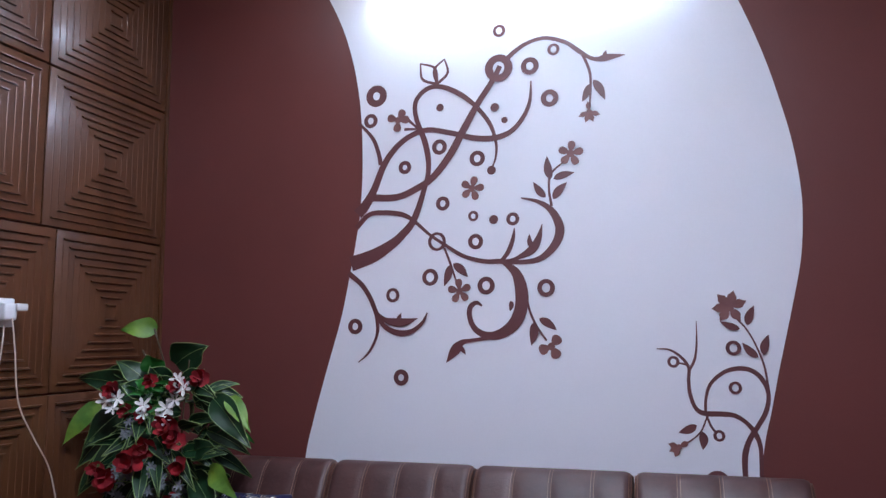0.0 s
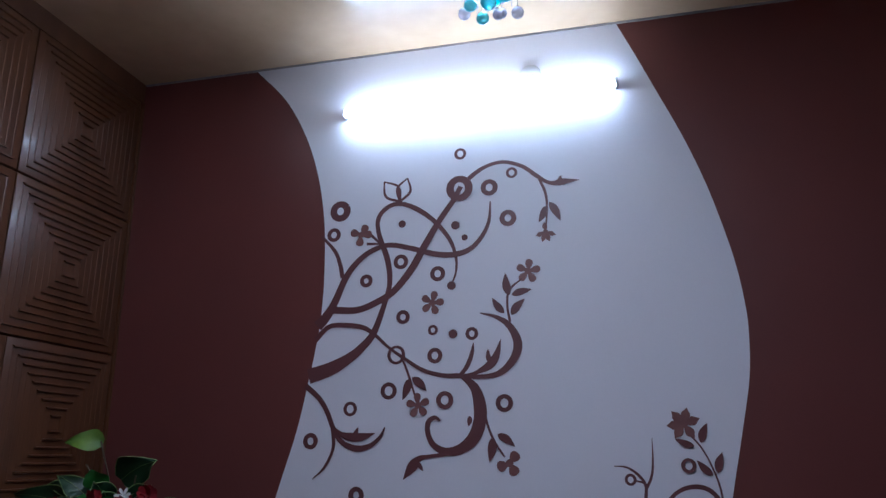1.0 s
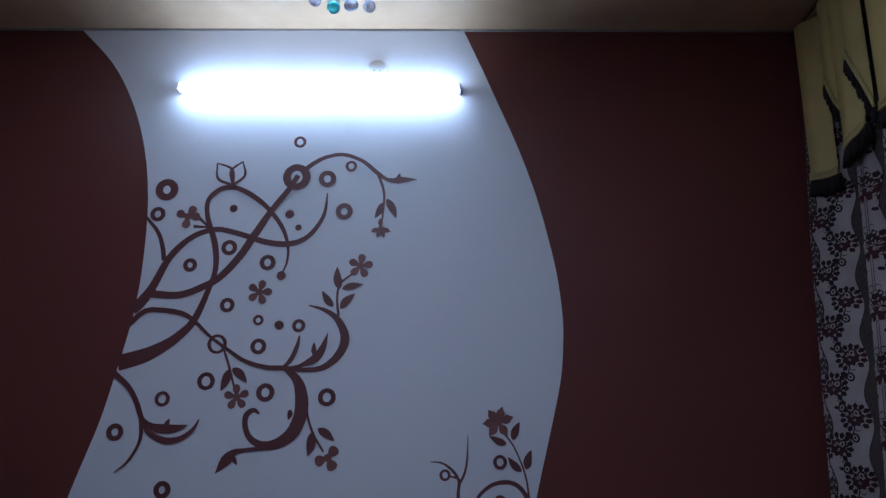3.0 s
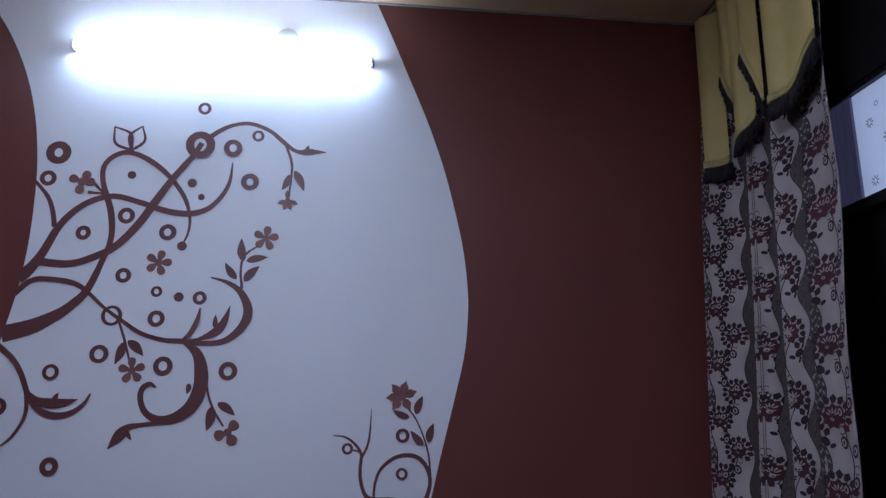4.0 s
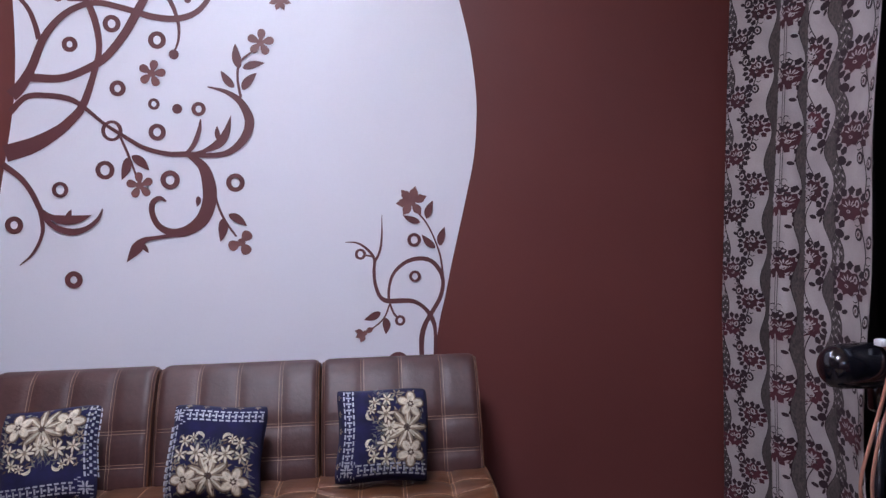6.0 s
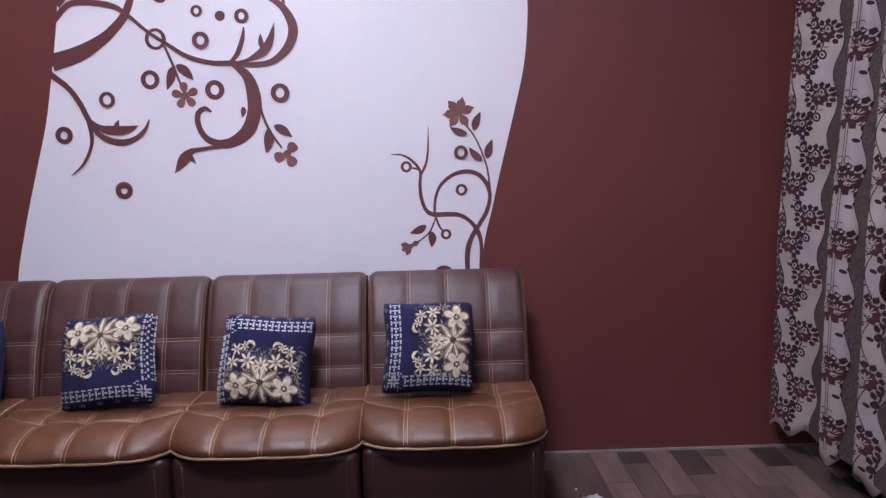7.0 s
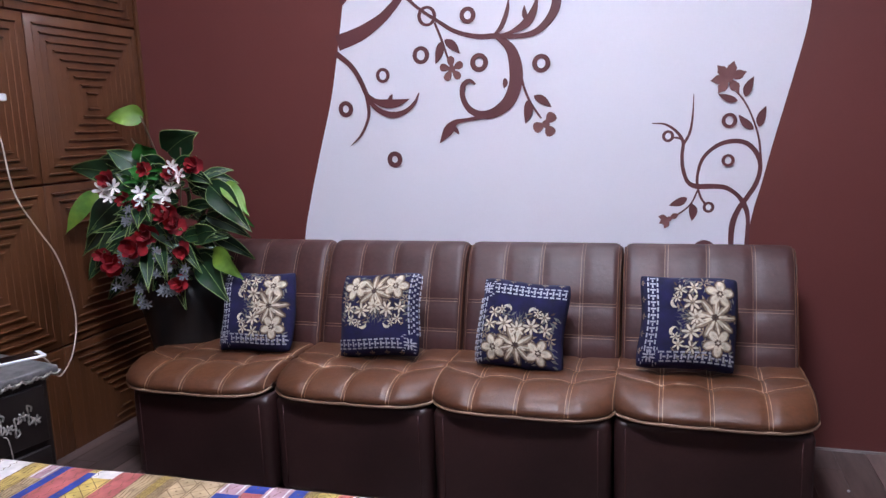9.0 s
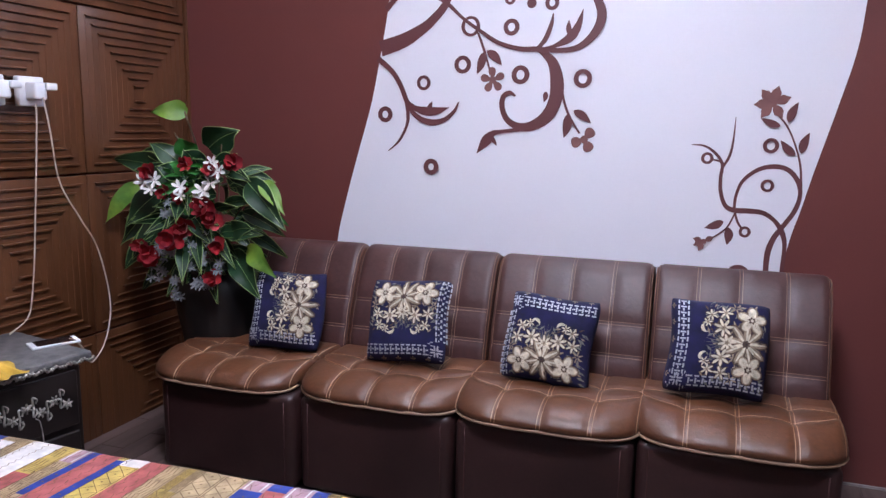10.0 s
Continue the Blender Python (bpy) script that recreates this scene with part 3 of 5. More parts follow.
# unseen rear tube, assumed since light reaches the sofa from this side
lamp = thing("tube_light", "unseen tube light batten assumed on the rear wall", "tube light", pose(0.2, REAR, 2.5))
part("housing", boxed(-0.6, 0.6, 0.0035, 0.045, -0.02, 0.035, r=0.006), WHITEPLASTIC, lamp)
part("tube", tube(bmesh.new(), [(-0.585, 0.066, 0.0), (0.585, 0.066, 0.0)], 0.021, 16), REARTUBE, lamp, "glowing white tube")
for s in (-1, 1):
    part("end_cap", boxed(s * 0.597 - 0.014, s * 0.597 + 0.014, 0.004, 0.092, -0.026, 0.026, r=0.006), WHITEPLASTIC, lamp)

# chandelier with glass beads, in front of the tube's reflection on the ceiling
ch = thing("chandelier", "small chandelier with teal and lilac glass beads", "chandelier", pose(0.085, -0.66, HEIGHT))
part("canopy", lathe(bmesh.new(), ((0.05, 0), (0.05, -0.015), (0.02, -0.03))), CHROME, ch)
part("rod", tube(bmesh.new(), [(0, 0, -0.02), (0, 0, -0.16)], 0.006), CHROME, ch)
part("hoop", tube(bmesh.new(), [(0.15 * math.cos(t), 0.15 * math.sin(t), -0.14) for t in (2 * math.pi * k / 36 for k in range(37))], 0.004), CHROME, ch)
for k in range(3):
    a = k * math.pi / 3
    part("arm", tube(bmesh.new(), [(0.15 * math.cos(a), 0.15 * math.sin(a), -0.14), (-0.15 * math.cos(a), -0.15 * math.sin(a), -0.14)], 0.003), CHROME, ch)
for k in range(9):
    a, drop = 2 * math.pi * k / 9 + 0.3, (0.2, 0.235, 0.17, 0.225, 0.19, 0.245, 0.18, 0.215, 0.205)[k]
    x, y = 0.15 * math.cos(a), 0.15 * math.sin(a)
    bead = part("bead", ball(bmesh.new(), x, y, -drop, 0.024), LILACGLASS, ch, "lilac glass bead")
    part("wire", tube(bmesh.new(), [(x, y, -0.14), (x, y, -drop + 0.022)], 0.0015, 6), CHROME, ch)
# bulb assumed at the bright centre, added to light the beads
part("bulb", ball(bmesh.new(), 0, 0, -0.2, 0.026), BULB, ch, "small lit bulb, assumed inside the beads")
for k in range(22):
    a = 2 * math.pi * k / 22
    x, y, drop = 0.085 * math.cos(a), 0.085 * math.sin(a), 0.14
    bm = tube(bmesh.new(), [(x, y, -0.14), (x, y, -0.2 - 0.03 * (k % 3))], 0.0012, 5)
    for q in range(4 + k % 3):
        ball(bm, x, y, -0.155 - q * 0.015, 0.0065, 1)
    part("bead_string", bm, LILACGLASS, ch, "string of tiny lilac beads")
for k in range(14):
    a, r, drop = k * 2.4, 0.03 + 0.045 * (k % 5) / 5, 0.172 + 0.011 * (13 - k)
    x, y = r * math.cos(a), r * math.sin(a)
    part("bead", ball(bmesh.new(), x, y, -drop, 0.02 + 0.004 * (k % 3)), TEALGLASS if k % 3 else LILACGLASS, ch, "teal glass bead")
    part("wire", tube(bmesh.new(), [(x, y, -0.138), (x, y, -drop + 0.018)], 0.0015, 6), CHROME, ch)


# ---- sofa modules ----
def closed_spline(points, n=6):
    p = points[-1:] + points + points[:2]
    s = spline([np.array(q, float) for q in p], n)
    return s[n:n + n * len(points)]


SEAMS = (0.26, 0.5, 0.76)
W = 0.54


class Pad:
    """An upholstered body: a closed profile in y, z swept along x, with quilted dips along its seams."""

    def __init__(self, profile, cross, edge, front_round=0.0, wide=W, quilt=1.0):
        self.wide, self.quilt = wide, quilt
        self.p = closed_spline(list(profile))
        self.cross, self.edge, self.front = cross, edge, front_round
        seg = [np.linalg.norm(self.p[(i + 1) % len(self.p)] - self.p[i]) for i in range(len(self.p))]
        self.len = np.concatenate(([0], np.cumsum(seg)))
        c = sum(self.p) / len(self.p)
        self.n = []
        for i in range(len(self.p)):
            d = self.p[(i + 1) % len(self.p)] - self.p[i - 1]
            q = np.array((d[1], -d[0])) / (np.linalg.norm(d) + 1e-9)
            self.n.append(q if np.dot(q, self.p[i] - c) > 0 else -q)

    def at(self, u, s, lift=0.0):
        """The place at u across (0 to 1) and s metres along the profile."""
        s = s % self.len[-1]
        i = int(np.searchsorted(self.len, s, side="right") - 1)
        i = min(i, len(self.p) - 1)
        f = (s - self.len[i]) / (self.len[i + 1] - self.len[i] + 1e-9)
        p = self.p[i] * (1 - f) + self.p[(i + 1) % len(self.p)] * f
        n = self.n[i] * (1 - f) + self.n[(i + 1) % len(self.p)] * f
        dip = 0.0
        flat = 1.0 if s < self.len[43] else max(0.0, 1 - (s - self.len[43]) / 0.03)
        dist = min(abs(u - k) * self.wide for k in SEAMS)
        dip += 0.0075 * flat * math.exp(-(dist / 0.016) ** 2)
        for c in self.cross:
            dip += 0.007 * math.exp(-((s - c) / 0.015) ** 2)
            dip += 0.006 * math.exp(-((s - c) ** 2 + dist ** 2) / 0.034 ** 2)
        dip *= self.quilt
        e = min(u, 1 - u) * self.wide
        if e < self.edge:
            dip += self.edge * (1 - math.sqrt(max(0, 1 - (1 - e / self.edge) ** 2)))
        q = p - n * (dip - lift)
        y = q[0] + (self.front * abs(2 * u - 1) ** 5 if q[0] < -0.6 else self.front * abs(2 * u - 1) ** 5 * max(0, (-0.5 - q[0]) / 0.1))
        return Vector(((u - 0.5) * self.wide, y, q[1]))

    def body(self, nu=48):
        bm = bmesh.new()
        us = sorted(set([0.0, 0.004, 0.012, 0.025, 0.045] + [k / nu for k in range(3, nu - 2)] + [0.955, 0.975, 0.988, 0.996, 1.0]))
        ns = 84
        rows = [[bm.verts.new(self.at(u, self.len[-1] * k / ns)) for k in range(ns)] for u in us]
        for a, b in zip(rows, rows[1:]):
            for k in range(ns):
                bm.faces.new((a[k], a[(k + 1) % ns], b[(k + 1) % ns], b[k]))
        bm.faces.new(rows[0])
        bm.faces.new(rows[-1])
        bmesh.ops.recalc_face_normals(bm, faces=bm.faces[:])
        return bm

    def thread(self, bm, pts, width=0.0021):
        """A line of stitches over the surface, through (u, s) pairs."""
        last = None
        for i, (u, s) in enumerate(pts):
            u2, s2 = pts[min(i + 1, len(pts) - 1)]
            u1, s1 = pts[max(i - 1, 0)]
            d = np.array(((u2 - u1) * self.wide, s2 - s1))
            d = d / (np.linalg.norm(d) + 1e-9) * width / 2
            pair = [bm.verts.new(self.at(u - k * d[1] / self.wide, s + k * d[0], 0.0014)) for k in (-1, 1)]
            if last:
                bm.faces.new((last[0], pair[0], pair[1], last[1]))
            last = pair


SEAT = Pad(((-0.30, 0.335), (-0.30, 0.41), (-0.36, 0.428), (-0.45, 0.432), (-0.56, 0.434), (-0.66, 0.43), (-0.73, 0.414), (-0.766, 0.386), (-0.764, 0.366), (-0.72, 0.352), (-0.5, 0.335)), (0.285, 0.4), 0.026, 0.088, 0.57, 0.9)
BACK = Pad(((-0.28, 0.30), (-0.395, 0.34), (-0.40, 0.43), (-0.372, 0.53), (-0.335, 0.63), (-0.30, 0.70), (-0.268, 0.752), (-0.225, 0.78), (-0.175, 0.775), (-0.14, 0.735), (-0.13, 0.6), (-0.13, 0.4)), (0.285, 0.392), 0.03, quilt=0.55)


def seam_mesh(pad, s0, s1, cross, gap=0.005, width=0.0021):
    bm = bmesh.new()
    steps = [s0 + (s1 - s0) * k / 50 for k in range(51)]
    for c in SEAMS:
        for g in (-gap, gap):
            pad.thread(bm, [(c + g / W, s) for s in steps], width)
    for c in cross:
        for g in (-gap, gap):
            pad.thread(bm, [(0.03 + 0.94 * k / 40, c + g) for k in range(41)], width)
    for e in (0.022, 0.978):
        pad.thread(bm, [(e, s) for s in steps], width)
    return bm


def sofa_module():
    sofa = thing("sofa_module", "brown leather armless sofa module with tan stitching", "sofa", group="row of sofa modules")
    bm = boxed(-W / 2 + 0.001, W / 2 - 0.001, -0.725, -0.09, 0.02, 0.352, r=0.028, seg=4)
    part("base", bm, LEATHER_BASE, sofa, "leather base, toned darker than the seat")
    for s in (-1, 1):
        part("base_seam", tube(bmesh.new(), [(s * (W / 2 - 0.036), -0.726, z) for z in (0.05, 0.15, 0.25, 0.325)], 0.0016, 5), LEATHER_BACK, sofa)
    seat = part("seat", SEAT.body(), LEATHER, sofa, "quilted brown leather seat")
    part("stitching", seam_mesh(SEAT, 0.15, SEAT.len[47], SEAT.cross), THREAD, seat, "tan double stitching", smooth=False)
    rim = []
    for k in range(61):
        u = k / 60
        rim.append(SEAT.at(min(max(u, 0.012), 0.988), SEAT.len[48] + 0.006, 0.002))
    path = [Vector((-0.28, y, 0.372 + 0.025 * t)) for t, y in ((1, -0.42), (0.6, -0.52), (0.3, -0.6))] + rim + [Vector((0.28, y, 0.372 + 0.025 * t)) for t, y in ((0.3, -0.6), (0.6, -0.52), (1, -0.42))]
    part("piping", tube(bmesh.new(), path, 0.0055, 6), PIPING, seat, "worn tan piping")
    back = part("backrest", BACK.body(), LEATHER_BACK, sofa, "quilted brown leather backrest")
    part("stitching", seam_mesh(BACK, 0.17, 0.74, BACK.cross, 0.005, 0.0016), BACKTHREAD, back, "tan double stitching", smooth=False)
    path = [BACK.at(0.992, 0.12 + 0.6 * k / 30, 0.001) for k in range(31)]
    part("piping", tube(bmesh.new(), path, 0.0025, 6), LEATHER, back)
    path = [BACK.at(0.008, 0.12 + 0.6 * k / 30, 0.001) for k in range(31)]
    part("piping", tube(bmesh.new(), path, 0.0025, 6), LEATHER, back)
    for x in (-0.2, 0.2):
        for y in (-0.6, -0.16):
            part("foot", lathe(bmesh.new(), ((0.02, 0), (0.02, 0.026)), pose(x, y, 0), 14), BLACKPLASTIC, sofa)
    return sofa


first = sofa_module()
first.matrix_basis = pose(-1.052, 0, 0)
for sofa, pull in ((first, 0.06), (copy_thing(first, pose(-0.509, 0, 0)), 0.035), (copy_thing(first, pose(0.0365, 0, 0)), 0.03), (copy_thing(first, pose(0.58, 0, 0)), 0.0)):
    for child in sofa.children:
        if child.name.startswith(("seat", "base")):
            child.location.y = -pull
            if sofa is first and child.name.startswith("seat"):
                child.location.x = -0.032


# ---- cushions ----
HALF, PUFF = 0.147, 0.059
SAG = [0.0]


def puff(p, q):
    return PUFF * max(0.0, (1 - p ** 4) * (1 - q ** 4)) ** 0.55


def on_pillow(p, q, lift=0.0015):
    """The front of a cushion: x, z across it, facing -y."""
    corner = 0.05 * p ** 6 * q ** 6
    pinch = 1 - 0.05 * (1 - abs(p) ** 2) * abs(q) ** 3 - corner
    pinch2 = 1 - 0.05 * (1 - abs(q) ** 2) * abs(p) ** 3 - corner
    x = p * HALF * pinch2 + 0.004 * math.sin(3.1 * q + SAG[0])
    z = q * HALF * pinch + 0.004 * math.sin(2.7 * p + 1.7 * SAG[0])
    dent = 0.006 * math.sin(4.2 * p + SAG[0]) * math.sin(3.3 * q - SAG[0]) * max(0.0, (1 - p * p) * (1 - q * q))
    return Vector((x, -puff(p, q) - dent - lift, z))


def printed(bm, loop, turn, lift=0.0018):
    c, s = ((1, 0), (0, 1), (-1, 0), (0, -1))[turn]
    bm.faces.new([bm.verts.new(on_pillow(a * c - b * s, a * s + b * c, lift)) for a, b in loop])


def bloom(bm, x, y, r, n, turn, lift, fat=0.42, start=0.3, length=1.0):
    for k in range(n):
        a = start + 2 * math.pi * k / n
        c, s = math.cos(a), math.sin(a)
        loop = []
        for j in range(9):
            t = 2 * math.pi * j / 9
            d, e = r * length * (0.56 + 0.44 * math.cos(t)), r * fat * math.sin(t)
            loop.append((x + c * d - s * e, y + s * d + c * e))
        loop = [(min(max(a, -0.97), 0.97), min(max(b, -0.97), 0.97)) for a, b in loop]
        printed(bm, loop, turn, lift + 0.0002 * k)


def rect(bm, x0, x1, y0, y1, turn, lift=0.0018):
    printed(bm, [(x0, y0), (x1, y0), (x1, y1), (x0, y1)], turn, lift)


def cushion(label, m, turn, side):
    """turn: quarter turns of the woven design. side: where its narrow band lies."""
    rnd = random.Random(5)
    SAG[0] += 1.9
    cu = thing("cushion", label, "cushion", m, group="cushions on the sofa")
    bm = bmesh.new()
    n = 26
    grid = {}
    for s in (-1, 1):
        for i in range(n + 1):
            for j in range(n + 1):
                p, q = -1 + 2 * i / n, -1 + 2 * j / n
                v = on_pillow(p, q, 0)
                v.y *= s
                if s > 0 or 0 < i < n and 0 < j < n:
                    grid[s, i, j] = bm.verts.new(v)
                else:
                    grid[s, i, j] = grid.get((1, i, j))
    for i in range(n + 1):
        for j in range(n + 1):
            if grid[-1, i, j] is None:
                grid[-1, i, j] = grid[1, i, j]
    for s in (-1, 1):
        for i in range(n):
            for j in range(n):
                f = [grid[s, i, j], grid[s, i + 1, j], grid[s, i + 1, j + 1], grid[s, i, j + 1]]
                bm.faces.new(f if s > 0 else f[::-1])
    bmesh.ops.recalc_face_normals(bm, faces=bm.faces[:])
    cover = part("cover", bm, NAVY, cu, "navy woven cover")
    band = bmesh.new()

    def stripe(centre, along, lo, hi):
        """Two broken lines with a row of crossed bars between them."""
        def r(a0, a1, b0, b1):
            rect(band, *((a0, a1, b0, b1) if along == "x" else (b0, b1, a0, a1)), turn, 0.003)
        k = lo
        while k < hi:
            for off in (-0.1, 0.1):
                r(k, min(k + 0.095, hi), centre + off - 0.018, centre + off + 0.018)
            r(k + 0.015, k + 0.05, centre - 0.06, centre + 0.06)
            r(k + 0.062, k + 0.125, centre - 0.018, centre + 0.018)
            k += 0.135
    stripe(-0.72, "x", -0.95, 0.62 if side < 0.95 else 0.8)
    stripe(side, "y", -0.5, 0.95)
    # a looped cross in the corner where the bands meet, within stepped broken lines
    mx, my = min(side, 0.84), -0.72
    for k in range(4):
        c, e = ((1, 0), (0, 1), (-1, 0), (0, -1))[k]
        for q in (-1, 1):
            loop = [(0.02, 0.008 * q), (0.09, 0.012 * q), (0.135, 0.03 * q), (0.13, 0.055 * q), (0.07, 0.05 * q), (0.02, 0.03 * q)]
            printed(band, [(min(mx + f * c - g * e, 0.985), max(my + f * e + g * c, -0.985)) for f, g in loop], turn, 0.0035 + 0.0003 * k)
        for f, g in ((0.12, 0.1), (0.16, 0.16), (0.2, 0.1)):
            u, v = mx + f * c - g * e, my + f * e + g * c
            if abs(u) < 0.95 and abs(v) < 0.95:
                rect(band, u - 0.028, u + 0.028, v - 0.011, v + 0.011, turn, 0.003)
    tagged(part("border_print", band, PALE, cover, "pale broken-line woven border", smooth=False), kind="stuff")
    tan, cream, moss, umber = bmesh.new(), bmesh.new(), bmesh.new(), bmesh.new()
    cx = (side - 1) / 2 + 0.05
    bloom(umber, cx, 0.5, 0.47, 9, turn, 0.0024, 0.2)
    bloom(tan, cx, 0.5, 0.44, 9, turn, 0.0036, 0.15)
    bloom(cream, cx, 0.5, 0.41, 9, turn, 0.005, 0.05)
    bloom(cream, cx, 0.5, 0.25, 6, turn, 0.006, 0.085, start=0.75)
    bloom(umber, cx, 0.5, 0.085, 7, turn, 0.0078, 0.25)

    def rose(x, y, r, start, lift):
        """Five broad cream petals with tan rims, umber veins and heart."""
        bloom(umber, x, y, r * 1.06, 5, turn, lift, 0.38, start)
        bloom(tan, x, y, r * 1.0, 5, turn, lift + 0.0012, 0.34, start)
        bloom(cream, x, y, r * 0.93, 5, turn, lift + 0.0024, 0.27, start)
        for off, ln in ((-0.24, 0.5), (0.0, 0.66), (0.24, 0.5)):
            bloom(tan, x, y, r * ln, 5, turn, lift + 0.0038, 0.016, start + off)
        bloom(umber, x, y, r * 0.26, 6, turn, lift + 0.005, 0.3)
        bloom(cream, x, y, r * 0.12, 5, turn, lift + 0.0064, 0.3)

    def daisy(x, y, r, n, start):
        bloom(umber, x, y, r * 1.12, n, turn, 0.0036, 0.2, start)
        bloom(cream, x, y, r, n, turn, 0.005, 0.15, start)
        bloom(tan, x, y, r * 0.3, 5, turn, 0.0068, 0.3)

    for s in (-1, 1):
        rose(cx + s * 0.5, 0.6, 0.3, 0.3 + s, 0.004)
        daisy(cx + s * 0.3, 0.06, 0.19, 7, s)
        daisy(cx + s * 0.62, 0.1, 0.15, 6, 0.4)
        daisy(cx + s * 0.56, -0.16, 0.13, 6, 0.1)
        daisy(cx + s * 0.4, -0.24, 0.1, 6, 0.7)
        bloom(tan, cx + s * 0.3, 0.3, 0.16, 6, turn, 0.0018, 0.12)
        bloom(tan, cx + s * 0.74, 0.3, 0.14, 6, turn, 0.002, 0.12)
        for k in range(4):
            printed(moss, [(cx + s * (0.78 - 0.02 * k), 0.86 - 0.13 * k), (cx + s * (0.86 - 0.02 * k), 0.85 - 0.13 * k), (cx + s * 0.93, 0.93 - 0.13 * k), (cx + s * (0.84 - 0.02 * k), 0.91 - 0.13 * k)] if abs(cx + s * 0.93) < 0.97 else [(cx, 0.1), (cx + 0.01, 0.1), (cx + 0.01, 0.11)], turn, 0.002)
        for k in range(5):
            a, b = cx + s * (0.5 + 0.06 * k), 0.28 - 0.12 * k
            printed(moss, [(a, b), (a + s * 0.12, b + 0.03), (a + s * 0.2, b + 0.12), (a + s * 0.06, b + 0.07)], turn, 0.0022)
        for k in range(7):
            t0 = math.pi * (0.2 + 0.12 * k)
            t1 = t0 + 0.36
            a, b = cx + s * 0.3, -0.24
            w0, w1 = 0.035 * math.sin(math.pi * k / 7), 0.035 * math.sin(math.pi * (k + 1) / 7)
            printed(cream, [(a + s * (0.1 - w0) * math.cos(t0), b - (0.1 - w0) * math.sin(t0)), (a + s * (0.1 + w0) * math.cos(t0), b - (0.1 + w0) * math.sin(t0)), (a + s * (0.1 + w1) * math.cos(t1), b - (0.1 + w1) * math.sin(t1)), (a + s * (0.1 - w1) * math.cos(t1), b - (0.1 - w1) * math.sin(t1))], turn, 0.003)
    daisy(cx, 0.14, 0.18, 8, 0.2)
    for k in range(9):
        a = math.radians(-150 + 15 * k)
        printed(moss, [(cx + 0.06 * math.cos(a) - 0.012, 0.05), (cx + 0.06 * math.cos(a) + 0.012, 0.05), (cx + 0.34 * math.cos(a), 0.05 + 0.34 * math.sin(a))], turn, 0.002)
    for k in range(150):
        a, b = cx + rnd.uniform(-0.78, 0.78), rnd.uniform(-0.3, 0.93)
        t = rnd.uniform(0, 6.28)
        if abs(a) > 0.9:
            continue
        l = rnd.uniform(0.08, 0.16)
        if abs(a + l * math.cos(t)) > 0.96 or abs(b + l * math.sin(t)) > 0.96:
            continue
        printed((moss, tan, moss, umber)[k % 4], [(a, b), (a + l * 0.5 * math.cos(t + 0.35), b + l * 0.5 * math.sin(t + 0.35)), (a + l * math.cos(t), b + l * math.sin(t)), (a + l * 0.5 * math.cos(t - 0.35), b + l * 0.5 * math.sin(t - 0.35))], turn, 0.0016)
    for k in range(5):
        a = -0.8 + 0.36 * k
        bloom(tan, a, -0.95, 0.07, 5, turn, 0.002, 0.2)
    tagged(part("flower_print", cream, CREAM, cover, "cream woven flowers", smooth=False), kind="stuff")
    tagged(part("vein_print", umber, UMBER, cover, "umber woven outlines", smooth=False), kind="stuff")
    tagged(part("petal_print", tan, TAN, cover, "tan woven petals", smooth=False), kind="stuff")
    tagged(part("leaf_print", moss, MOSS, cover, "grey-green woven leaves", smooth=False), kind="stuff")
    return cu


def propped(x, y, z, lean, roll, yaw=0):
    return Matrix.Translation((x, y, z)) @ pose(0, 0, 0, 0, 0, yaw) @ pose(0, 0, 0, -lean) @ pose(0, 0, 0, 0, roll, 0)


cushion("navy woven cushion with cream flowers and crossed pale border", propped(-0.965, -0.5, 0.563, 23, -3, 0), 3, 0.72)
cushion("navy cushion with cream flowers along its top edge", propped(-0.49, -0.5, 0.571, 22, -2, 0), 0, 0.94)
cushion("navy cushion turned upside down, cream flowers at bottom", propped(0.007, -0.505, 0.559, 23, 2.5, 0), 2, 0.92)
cushion("navy cushion with cream flowers, leaning on the end backrest", propped(0.515, -0.485, 0.582, 21, 2, 0), 3, 0.74)



